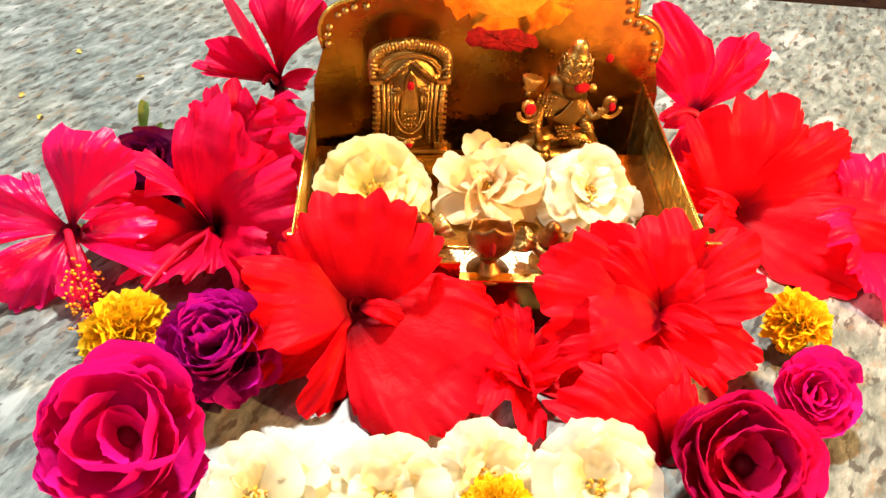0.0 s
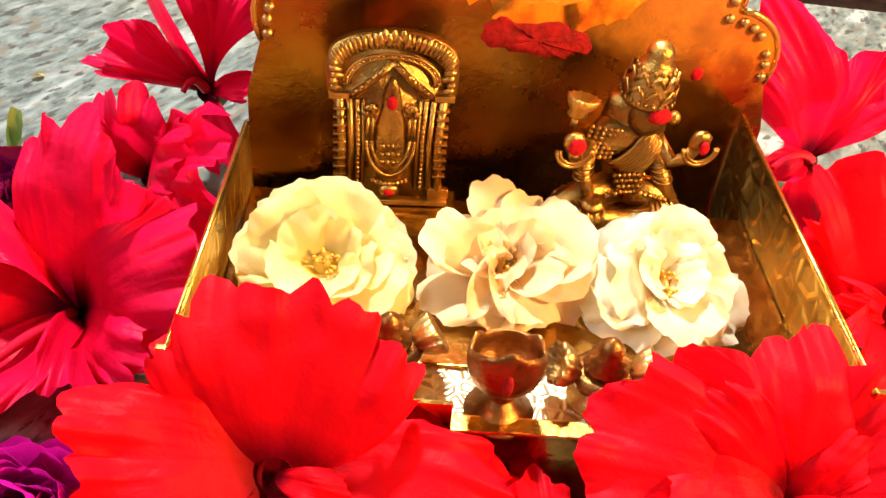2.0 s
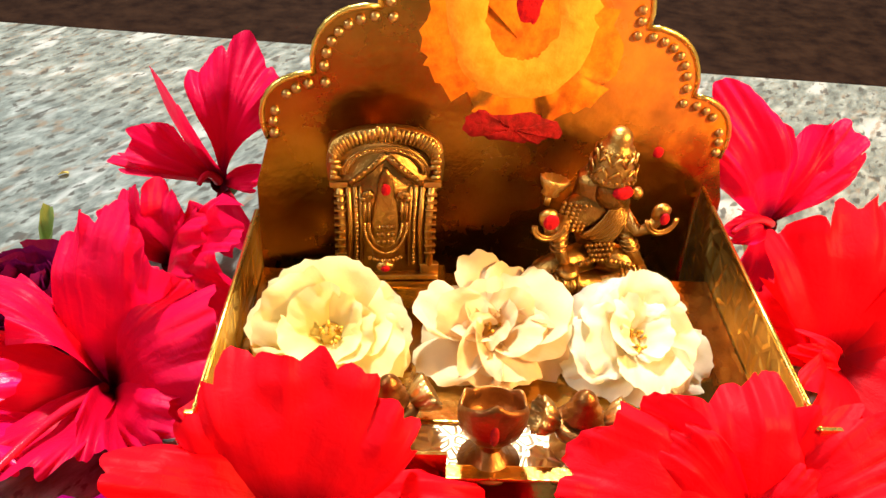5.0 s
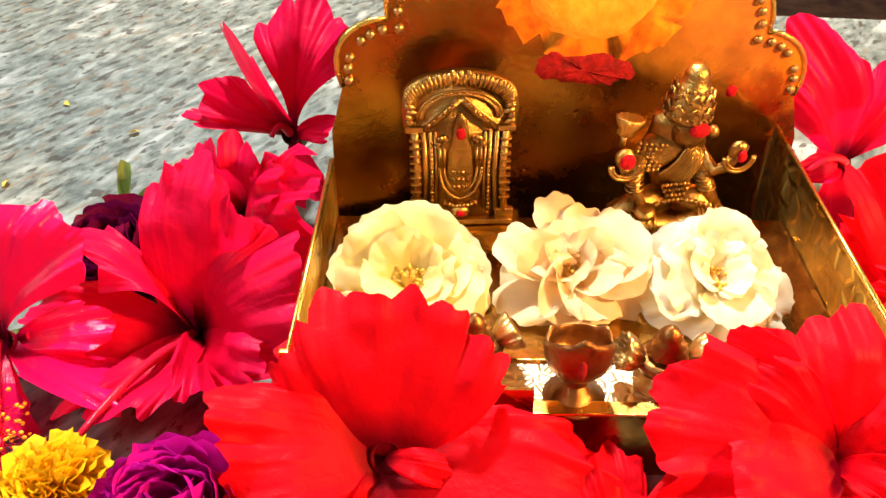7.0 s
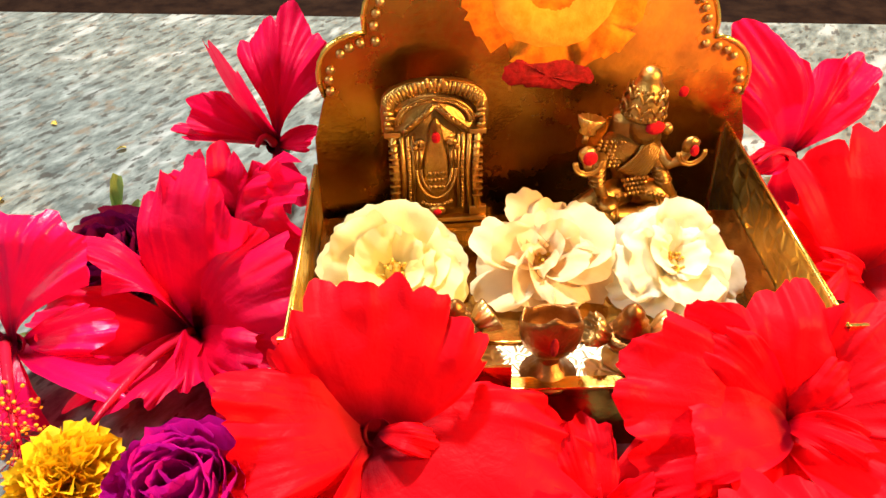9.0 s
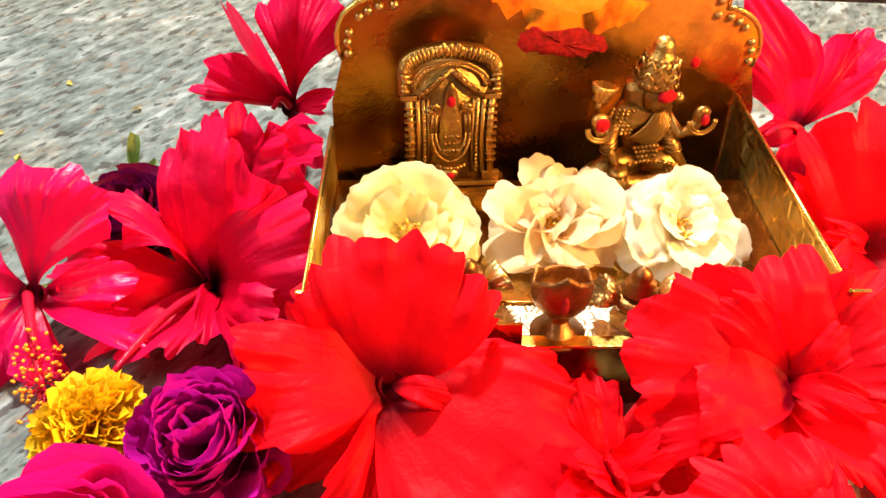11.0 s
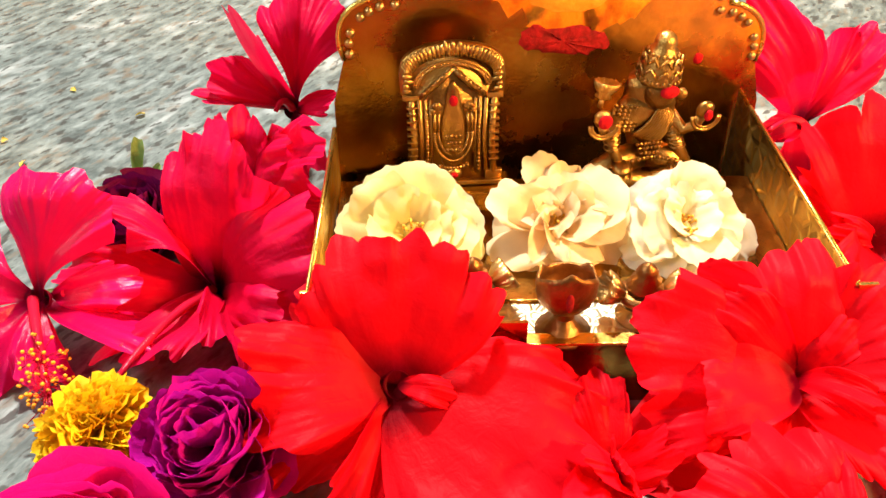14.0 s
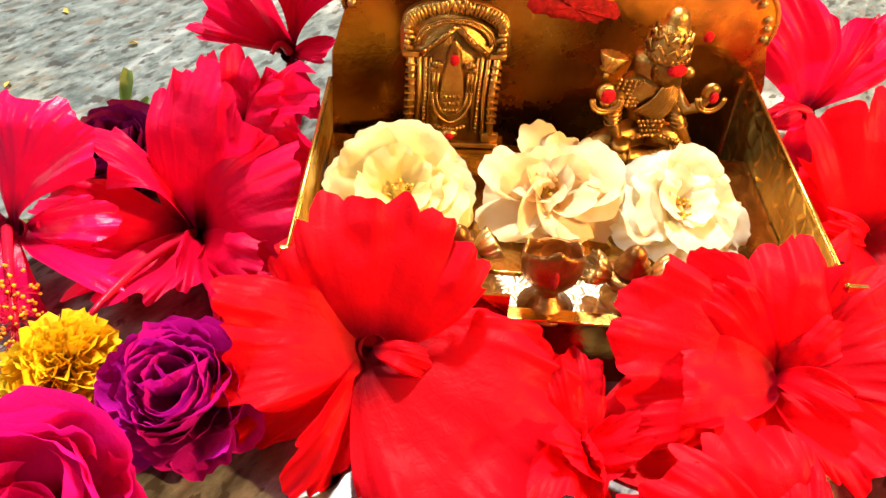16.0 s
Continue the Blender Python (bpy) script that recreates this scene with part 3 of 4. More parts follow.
def seated_statue():
    """A small cast seated statue under a tall conical crown, as one plain mesh without a face."""
    bm = bmesh.new()
    # oval lotus seat
    lathe(bm, [(0.0165, -0.0055), (0.0175, -0.004), (0.0156, -0.0025), (0.0165, 0.0), (0.0190, 0.0026), (0.0180, 0.0040), (0.0140, 0.0046)], 40, Matrix.Diagonal((1.15, 0.66, 1, 1)), 20, 0.03)
    for k in range(24):
        a = 2 * math.pi * k / 24
        ball(bm, (0.0208 * math.cos(a), 0.0120 * math.sin(a), 0.0014), 0.0021, (0.8, 0.8, 1.2), 8)
    # folded legs, ringed shins, draped lap
    for s, knee in ((-1, -0.0245), (1, 0.0165)):
        tube(bm, [(s * 0.001, -0.001, 0.0105), (knee * 0.55, -0.005, 0.0100), (knee, -0.0075, 0.0075)], [0.0055, 0.0052, 0.0032], 14)
        tube(bm, [(knee, -0.0075, 0.0072), (knee * 0.5, -0.0125, 0.0066), (-s * 0.003, -0.0125, 0.0062)], [0.0034, 0.0036, 0.0022], 14)
        for k in range(5):
            x = knee * (0.40 + 0.10 * k)
            tube(bm, [(x + 0.0006 * math.sin(q), -0.0122 + 0.0036 * math.cos(q), 0.0068 + 0.0040 * math.sin(q)) for q in [i * 0.45 + 1.2 for i in range(10)]], 0.0006, 6)
        for k in range(7):
            ball(bm, (knee * (0.2 + 0.11 * k), -0.0098, 0.0136 - 0.0006 * k), 0.0010, (1, 1, 1), 7)
    # lower arms on the lap, with bangles
    for line in ([(-0.0142, -0.002, 0.0262), (-0.0152, -0.006, 0.0180), (-0.0130, -0.0105, 0.0122)], [(0.0086, -0.002, 0.0235), (0.0118, -0.006, 0.0160), (0.0146, -0.009, 0.0105)]):
        tube(bm, line, [0.0030, 0.0024, 0.0020], 12)
        p, q = Vector(line[0]), Vector(line[1])
        for k in range(5):
            m = p.lerp(q, 0.2 + 0.2 * k)
            tube(bm, [m + Vector((0.0029 * math.cos(g), 0.0029 * math.sin(g), 0.0004 * math.cos(g))) for g in [i * 0.57 for i in range(12)]], 0.0005, 5)
    lathe(bm, [(0.0010, 0.0), (0.0036, 0.0012), (0.0040, 0.0026), (0.0022, 0.0036)], 14, pose(-0.0130, -0.0120, 0.0105, 15, 0, 0))
    # raised forearms, open palms, curled sleeves under them
    for s, x, z in ((-1, -0.0212, 0.0318), (1, 0.0192, 0.0312)):
        tube(bm, [(s * 0.0105 - 0.002, -0.001, 0.0275), (s * 0.0148 - 0.001, -0.0045, 0.0215), (x - s * 0.0022, -0.0072, 0.0245), (x, -0.008, z - 0.002)], [0.0030, 0.0025, 0.0021, 0.0018], 12)
        lathe(bm, [(0.0010, -0.0034), (0.0027, -0.0022), (0.0034, 0.0), (0.0031, 0.0027), (0.0014, 0.0040)], 16, pose(x, -0.0085, z, 12, s * 10, 0) @ Matrix.Diagonal((1, 0.6, 1, 1)))
        tube(bm, [(x + 0.0056 * math.cos(g), -0.0105, z - 0.0012 + 0.0058 * math.sin(g)) for g in [math.pi * (1.0 + i / 11) for i in range(12)]], 0.0007, 7)
        tube(bm, [(x + 0.0047 * math.cos(g), -0.0108, z - 0.0010 + 0.0047 * math.sin(g)) for g in [math.pi * (1.0 + i / 11) for i in range(12)]], 0.0005, 6)
    # a fluted lotus held up behind one palm, a bud behind the other
    lathe(bm, [(0.0010, 0.0), (0.0032, 0.0012), (0.0026, 0.0026), (0.0040, 0.0044), (0.0052, 0.0072), (0.0044, 0.0074), (0.0020, 0.0050)], 36, pose(-0.0200, -0.003, 0.0370, 0, 12, 0) @ Matrix.Diagonal((1, 0.7, 1, 1)), 12, 0.1)
    tube(bm, [(-0.0205, -0.003, 0.034), (-0.0200, -0.003, 0.0375)], 0.0011, 8)
    ball(bm, (0.0133, 0.0, 0.0345), 0.0022, (1, 1, 1.1), 9)
    # torso, sloping shoulders
    lathe(bm, [(0.0058, 0.008), (0.0050, 0.0150), (0.0068, 0.0200), (0.0108, 0.0258), (0.0124, 0.0292), (0.0112, 0.0326), (0.0080, 0.0360)], 30, pose(-0.0012, 0.0, 0) @ Matrix.Diagonal((1, 0.5, 1, 1)))
    # sash in fine folds from the shoulder down across the body
    for k in range(9):
        q = k / 8
        a = Vector((0.0030 + 0.0074 * q, -0.0052 + 0.0024 * q, 0.0345 - 0.0066 * q))
        b2 = Vector((-0.0070 + 0.0080 * q, -0.0046 + 0.0006 * q, 0.0215 - 0.0058 * q))
        tube(bm, arc(a, b2, (0, -0.0022, -0.0006)), 0.00075, 7)
    # beaded shawl over the other shoulder, bead belt
    for r in range(7):
        for k in range(6):
            ball(bm, (-0.0136 + 0.0017 * k - 0.0003 * r, -0.0018 - 0.0011 * k + 0.00012 * k * k, 0.0332 - 0.0016 * r), 0.00085, (1, 1, 1), 6)
    for r in range(4):
        for k in range(7 - r):
            ball(bm, ((k - 3 + 0.5 * r) * 0.0016, -0.0062 - 0.0006 * r, 0.0180 - 0.0017 * r), 0.0009, (1, 1, 1), 6)
    # plain head in a veil that runs down to the shoulders
    ball(bm, (0.0024, -0.0036, 0.0380), 0.0066, (0.98, 0.78, 1.06), 18)
    lathe(bm, [(0.0112, 0.0310), (0.0102, 0.0350), (0.0094, 0.0395), (0.0088, 0.0430)], 28, pose(0.0004, 0.0014, 0) @ Matrix.Diagonal((1, 0.62, 1, 1)))
    # crown: a leaning cone in three carved tiers with a knob
    C = pose(0.0018, -0.0008, 0.0416, 0, 5, 0)
    lathe(bm, [(0.0078, 0.0), (0.0084, 0.0014), (0.0077, 0.0026), (0.0080, 0.0044), (0.0070, 0.0066), (0.0070, 0.0082), (0.0056, 0.0108), (0.0052, 0.0126), (0.0040, 0.0140), (0.0042, 0.0156), (0.0034, 0.0176), (0.0020, 0.0188), (0.0004, 0.0192)], 32, C, 16, 0.025)
    for z, r, n in ((0.0020, 0.0082, 22), (0.0112, 0.0056, 16)):
        for k in range(n):
            a = 2 * math.pi * k / n
            ball(bm, C @ Vector((r * math.cos(a), r * math.sin(a), z)), 0.00075, (1, 1, 1.2), 6)
    for tier, (z, r) in enumerate(((0.0034, 0.0080), (0.0076, 0.0071))):
        for k in range(18):
            a, c = 2 * math.pi * k / 18, 2 * math.pi * (k + 1) / 18
            up = 0.0034 if k % 2 else 0.0
            tube(bm, [C @ Vector((r * math.cos(a), r * math.sin(a), z + up)), C @ Vector((r * math.cos(c), r * math.sin(c), z + 0.0034 - up))], 0.00055, 5)
    red = len(bm.faces)
    ball(bm, (0.0038, -0.0088, 0.0406), 0.0034, (1.1, 0.5, 0.78), 12)
    ball(bm, (-0.0210, -0.0112, 0.0322), 0.0030, (0.95, 0.4, 1.0), 10)
    ball(bm, (0.0198, -0.0112, 0.0305), 0.0022, (0.8, 0.4, 1.1), 10)
    bm.faces.ensure_lookup_table()
    for f in bm.faces[red:]:
        f.material_index = 1
    return bm


STEP_TOP = FLOOR_Z + 0.006
tagged(part("plaque_stand", box(bmesh.new(), -0.0365, 0.0065, 0.3385, 0.3535, FLOOR_Z, STEP_TOP, 0.0008), BRASS, None, "", False), "low polished brass block under the relief plaque", "stand")
plaque().matrix_world = pose(-0.0150, 0.3475, STEP_TOP + 0.002, -4, 0, 4)
ob = part("statue", seated_statue(), [IDOL, KUMKUM])
ob.matrix_world = pose(0.0575, 0.3490, STEP_TOP + 0.0004, 0, 0, 10) @ Matrix.Diagonal((0.97, 1.0, 0.98, 1))
tagged(ob, "small seated cast brass statue with tall crown and red dots", "statue")


def goblet():
    t = thing("oil_goblet", (0.0183, 0.2665, FLOOR_Z), "tiny coppery goblet lamp on a flared foot in the tray", "goblet")
    part("foot", lathe(bmesh.new(), [(0.0088, 0.0), (0.0090, 0.0014), (0.0062, 0.0026), (0.0040, 0.0046), (0.0026, 0.0066)], 28), COPPER, t)
    part("stem", lathe(bmesh.new(), [(0.0026, 0.0064), (0.0036, 0.0074), (0.0024, 0.0086), (0.0034, 0.0096)], 20), COPPER, t)
    bm = bmesh.new()
    # bowl of a pointed tulip outline, three-sided at its lip
    rings = []
    prof = [(0.0030, 0.0094), (0.0062, 0.0112), (0.0086, 0.0142), (0.0096, 0.0176), (0.0098, 0.0205), (0.0092, 0.0226), (0.0084, 0.0222), (0.0086, 0.0200), (0.0076, 0.0160), (0.0030, 0.0130)]
    for k, (r, z) in enumerate(prof):
        ring = []
        for i in range(36):
            a = 2 * math.pi * i / 36
            peak = (max(0, math.cos(3 * (a + math.pi / 2))) ** 3 * 0.0022 + max(0, -math.sin(a)) * 0.0052) * (1 if 3 < k < 7 else 0)
            ring.append(bm.verts.new((r * math.cos(a), r * 0.85 * math.sin(a), z + peak)))
        rings.append(ring)
    for a, b in zip(rings, rings[1:]):
        for i in range(36):
            j = (i + 1) % 36
            bm.faces.new((a[i], a[j], b[j], b[i]))
    bm.faces.new(list(reversed(rings[0])))
    bm.faces.new(rings[-1])
    bowl = part("bowl", bm, COPPER, t, "coppery pointed bowl")
    bm = bmesh.new()
    ball(bm, (0, -0.0080, 0.0190), 0.0026, (0.5, 0.3, 1.5), 10)
    part("red_mark", bm, KUMKUM_OLD, bowl, "red powder mark")
    return t


goblet()


def lotus_lamp(place, turn, label):
    """A tiny cast lamp: pedestal, wide bowl, ribbed shells at its sides and a tiered finial."""
    t = thing("lotus_lamp", place, label, "brass lamp", "small lamps in the tray")
    t.rotation_euler = (0, 0, radians(turn))
    t.scale = (1.2, 1.1, 1.15)
    part("pedestal", lathe(bmesh.new(), [(0.0066, 0.0), (0.0070, 0.0016), (0.0042, 0.0030), (0.0038, 0.0048)], 24), BRASS_OLD, t)
    part("bowl", lathe(bmesh.new(), [(0.0036, 0.0046), (0.0066, 0.0068), (0.0074, 0.0092), (0.0060, 0.0104), (0.0032, 0.0108)], 26, Matrix(), 10, 0.03), COPPER, t)
    for s, nm in ((-1, "side_shell"), (1, "side_shell")):
        bm = lathe(bmesh.new(), [(0.0010, 0.0), (0.0030, 0.0020), (0.0050, 0.0045), (0.0058, 0.0070), (0.0050, 0.0074), (0.0036, 0.0050)], 40, pose(s * 0.0045, 0, 0.0085, 0, s * 62, 0) @ Matrix.Diagonal((0.7, 1, 1, 1)), 10, 0.12)
        part(nm, bm, BRASS_OLD, t)
    part("finial", lathe(bmesh.new(), [(0.0046, 0.0106), (0.0050, 0.0120), (0.0036, 0.0130), (0.0042, 0.0144), (0.0028, 0.0154), (0.0030, 0.0172), (0.0018, 0.0190), (0.0003, 0.0200)], 22, Matrix(), 11, 0.03), COPPER, t)
    bm = bmesh.new()
    ball(bm, (0, -0.0066, 0.0085), 0.0026, (1.5, 0.45, 0.8), 10)
    part("red_mark", bm, KUMKUM_OLD, t, "red powder mark")


lotus_lamp((0.0445, 0.2725, FLOOR_Z), 0, "tiny ribbed coppery lotus lamp with red powder in the tray")
lotus_lamp((-0.0105, 0.2765, FLOOR_Z), 20, "tiny ribbed coppery lotus lamp half hidden by a red flower")


# ---- flowers ----
def frame_of(axis, roll=0.0):
    z = Vector(axis).normalized()
    x = Vector((1, 0, 0)) - z * z.x
    x.normalize()
    y = z.cross(x)
    return Matrix((x, y, z)).transposed() @ Matrix.Rotation(roll, 3, "Z")


def rose(name, place, radius, axis, mat, label, category="rose", group="", seed=1, rings=None, stamens=True, roll=0.0, fold=0.24, tipped=0.24, loose=0.16, ruffle=0.06):
    """A double bloom: rings of broad crumpled petals, each closer and more upright, round a tuft of stamens."""
    rng = random.Random(seed)
    t = thing(name, place, label, category, group)
    R = frame_of(axis, roll)
    for k, (count, length, lift, half, bow) in enumerate(rings):
        for i in range(count):
            a = 2 * math.pi * (i + 0.5 * (k % 2) + rng.uniform(-loose, loose)) / count
            e = radians(lift + rng.uniform(-9, 9) * (1 + 2 * loose))
            ln = radius * length * rng.uniform(0.88, 1.08)
            d = Vector((math.cos(a) * math.cos(e), math.sin(a) * math.cos(e), math.sin(e)))
            start = Vector((math.cos(a), math.sin(a), 0)) * radius * 0.06 + Vector((rng.uniform(-0.5, 0.5) * loose, rng.uniform(-0.5, 0.5) * loose, 0.04 * k - 0.25)) * radius
            bm = add_petal(bmesh.new(), R @ start, R @ (start + d * ln), R @ Vector((0, 0, 1)), half + rng.uniform(-4, 6), bow, 0.16 + 0.1 * (k > 1), ruffle, 0.04, 2.6, 12, 20, rng, 0.62, rng.uniform(-fold, fold), tipped * rng.uniform(0.6, 1.3), 0.03 + 0.6 * ruffle, 0.6 if bow > 0 else 0.15, 0.03)
            part("petal", bm, mat, t)
    if stamens:
        bm = bmesh.new()
        for i in range(16):
            a, r = rng.uniform(0, 6.28), radius * 0.14 * math.sqrt(rng.random())
            top = R @ Vector((r * math.cos(a) * 1.3, r * math.sin(a) * 1.3, radius * rng.uniform(0.0, 0.13)))
            tube(bm, [R @ Vector((r * 0.4 * math.cos(a), r * 0.4 * math.sin(a), -radius * 0.1)), top], radius * 0.012, 5)
            ball(bm, top, radius * 0.028, (1, 1, 1), 6)
        part("stamen_tuft", bm, POLLEN, t, "golden stamens")["kind"] = "stuff"
    part("heart", ball(bmesh.new(), R @ Vector((0, 0, -radius * 0.12)), radius * 0.16, (1, 1, 1), 10), mat, t)
    bm = bmesh.new()
    lathe(bm, [(radius * 0.06, -radius * 0.62), (radius * 0.16, -radius * 0.5), (radius * 0.2, -radius * 0.38), (radius * 0.12, -radius * 0.32)], 12, R.to_4x4())
    part("calyx", bm, STALK, t, "green calyx")
    return t


def clear_of_tray(p, home):
    """Petals lie on the granite and against the tray's walls, not in them."""
    p.z = max(p.z, 0.0012)
    if p.z < RIM + 0.002 and YF - 0.001 < p.y < 0.386:
        if home.x > XR:
            p.x = max(p.x, XR + 0.0022)
        elif home.x < XL and p.y < 0.366:
            p.x = min(p.x, XL - 0.0022)
    if home.y < YF and XL - 0.004 < p.x < XR + 0.004 and p.z < FZ + 0.002:
        p.y = min(p.y, YF - 0.0022)
    return p


def hibiscus_petal(bm, base, tip, facing, half, rng, bend=0.35, curl=0.5, cup=0.0, fold=0.0, claw=0.62, lobes=0.11, teeth=0.03, frill=0.11, ruffle=0.08, round_off=0.3, nu=26, nv=72):
    """A fan from a narrow claw to a scalloped, ruffled rim; bows towards facing and rolls back at the edge."""
    base, tip = Vector(base), Vector(tip)
    along = tip - base
    size = along.length
    along.normalize()
    out = Vector(facing)
    out = out - along * out.dot(along)
    if out.length < 0.05:
        out = Vector((0, 0, 1)) - along * along.z
    out.normalize()
    side = along.cross(out)
    uv = bm.loops.layers.uv.verify()
    where = rng.uniform(0, 60)
    ph = [rng.uniform(0, 6.28) for _ in range(4)]
    scallop = max(2.0, half / 7.5)
    grid = []
    for i in range(nu + 1):
        u = (i / nu) ** 0.85
        row = []
        for j in range(nv + 1):
            v = 2 * j / nv - 1
            a = radians(half) * v
            n1 = noise.noise(Vector((v * 2.3 + where, 0.3, where)))
            n2 = noise.noise(Vector((v * 0.2 * half + where, 7.3, where)))
            n3 = noise.noise(Vector((v * 0.55 * half + where, 2.1, where)))
            wave = scallop * v * 1.57 + ph[0] + 2.2 * n1
            notch = (1 - abs(math.sin(wave))) ** 1.6
            rim = (1 - round_off * abs(v) ** 2.4) * (1 + 0.14 * n1)
            edge = 1 - u ** 4 * (lobes * notch * max(0.15, 0.75 + 1.3 * n2) - teeth * (n2 + 0.45 * n3) * min(1, half / 34))
            r = u * rim * edge
            y = size * r * math.cos(a * 0.9)
            x = size * (0.06 + 0.94 * u ** claw) * rim * edge * math.sin(a)
            z = bend * size * u * (1 - 0.85 * u)
            z -= curl * size * max(0.0, u - 0.62) ** 2 * (1 + 1.2 * n1)
            z += cup * size * u ** 1.5 * v * v + fold * size * u * v * 0.6
            z += frill * size * u ** 1.6 * 1.5 * noise.noise(Vector((v * 1.9 + where, u * 1.3, where * 0.7)))
            z += 0.13 * size * u ** 1.5 * noise.noise(Vector((x / size * 2.6 + where, y / size * 2.6, where * 1.7)))
            z += 0.05 * size * u ** 2 * noise.noise(Vector((x / size * 6 + where, y / size * 6, where * 1.2)))
            z += ruffle * size * u ** 4 * (math.sin(1.3 * wave + ph[1]) * (0.8 + n2) + 0.35 * n3)
            z += 0.003 * size * u ** 0.8 * math.sin(v * half * 0.42 + ph[2] + 2.2 * n1) * (0.6 + n1)
            z += 0.012 * size * u * noise.noise(Vector((x / size * 7, y / size * 7, where)))
            row.append(bm.verts.new(base + along * y + side * x + out * z))
        grid.append(row)
    for i in range(nu):
        for j in range(nv):
            f = bm.faces.new((grid[i][j], grid[i][j + 1], grid[i + 1][j + 1], grid[i + 1][j]))
            for lp, (du, dv) in zip(f.loops, ((0, 0), (0, 1), (1, 1), (1, 0))):
                lp[uv].uv = ((i + du) / nu, (j + dv) / nv)
    return bm


def hibiscus(throat, axis, petals, label, mat=RED, seed=1, stamen=None, anthers=True, green=True, group="hibiscus round the tray"):
    """Five frilled petals from one throat, the long stamen column with its anthers, and the calyx behind."""
    rng = random.Random(seed)
    t = thing("hibiscus", throat, label, "hibiscus", group)
    home = Vector(throat)
    ax = Vector(axis).normalized()
    for tip, half, shape in petals:
        shape = dict(shape)
        lift, way = shape.pop("lift", 0.0), Vector(shape.pop("way", ax))
        bm = hibiscus_petal(bmesh.new(), ax * (lift - 0.006), Vector(tip) - home, way, half, rng, **shape)
        for v in bm.verts:
            v.co = clear_of_tray(v.co + home, home) - home
        part("petal", bm, mat, t)
    R0 = frame_of(ax).to_4x4()
    part("throat", lathe(bmesh.new(), [(0.0016, -0.0100), (0.0034, -0.0070), (0.0044, -0.0035), (0.0042, -0.0032), (0.0030, -0.0062), (0.0010, -0.0080)], 16, R0), mat, t, "dark crimson throat")
    if stamen:
        end = Vector(stamen) - home
        line = arc((0, 0, 0), end, (0, 0, 0.004), 12)
        column = part("stamen_column", tube(bmesh.new(), line, [0.0019 - 0.0009 * i / 12 for i in range(13)], 10), FILAMENT, t, "long glossy pink stamen column")
        if anthers:
            threads, tips = bmesh.new(), bmesh.new()
            for i in range(120):
                s = rng.uniform(0.5, 0.97)
                k = int(s * 12)
                p = line[k].lerp(line[min(k + 1, 12)], s * 12 - k)
                d = Vector((rng.gauss(0, 1), rng.gauss(0, 1), rng.gauss(0.3, 1))).normalized() * rng.uniform(0.004, 0.0095)
                q = p + d + end.normalized() * 0.002
                q.z = max(q.z, 0.0015 - home.z)
                tube(threads, [p, p.lerp(q, 0.5) + Vector((0, 0, 0.0006)), q], 0.00016, 4)
                ball(tips, q, rng.uniform(0.0005, 0.0008), (1, 1, 0.8), 6)
            part("filament_tuft", threads, FILAMENT, column, "fine pink filaments")["kind"] = "stuff"
            part("anther_dust", tips, ANTHER, column, "orange pollen-covered anthers")["kind"] = "stuff"
        if anthers:
            bm = bmesh.new()
            for k in range(5):
                d = Vector((math.cos(k * 1.256), 0.4 * math.sin(k * 2), math.sin(k * 1.256))) * 0.0035 + end.normalized() * 0.005
                q = end + d
                q.z = max(q.z, 0.002 - home.z)
                tube(bm, [end, q], 0.00028, 5)
                ball(bm, q, 0.0011, (1, 1, 1), 8)
            part("stigma", bm, RED, column, "five red stigma pads")
    if green:
        bm = bmesh.new()
        R = frame_of(ax).to_4x4()
        lathe(bm, [(0.0014, -0.026), (0.0022, -0.023), (0.0042, -0.016), (0.0038, -0.010), (0.0026, -0.0075)], 12, R, 5, 0.08)
        for v in bm.verts:
            v.co.z = max(v.co.z, 0.0012 - home.z)
        part("calyx", bm, STALK, t, "green calyx tube")
    return t


hibiscus((-0.034, 0.239, 0.029), (0, -0.75, 0.65), [
    ((-0.0324, 0.264, 0.0685), 66, dict(bend=0.30, curl=0.5, cup=-0.12, round_off=0.34, lobes=0.12, teeth=0.04, ruffle=0.07)),
    ((-0.0679, 0.256, 0.0432), 30, dict(bend=0.3, lift=-0.006, curl=0.8)),
    ((-0.0778, 0.23, 0.0392), 38, dict(bend=0.35, lift=-0.003, fold=0.15, way=(0.1, -0.5, 0.85))),
    ((-0.0678, 0.221, 0.0103), 17, dict(bend=0.3, lift=-0.008, fold=-0.35, way=(0.4, -0.5, 0.7))),
    ((-0.0497, 0.205, 0.004), 20, dict(bend=0.3, lift=-0.008, fold=0.3, way=(0.5, -0.4, 0.7))),
    ((0.0164, 0.211, 0.0106), 60, dict(bend=0.14, lift=-0.001, curl=0.5, round_off=0.3, way=(0.15, -0.55, 0.82))),
    ((-0.0181, 0.236, 0.0287), 25, dict(bend=0.5, lift=0.003, curl=1.4, way=(-0.3, -0.5, 0.8))),
], "large scarlet hibiscus leaning against the tray front", RED, 11, green=False)
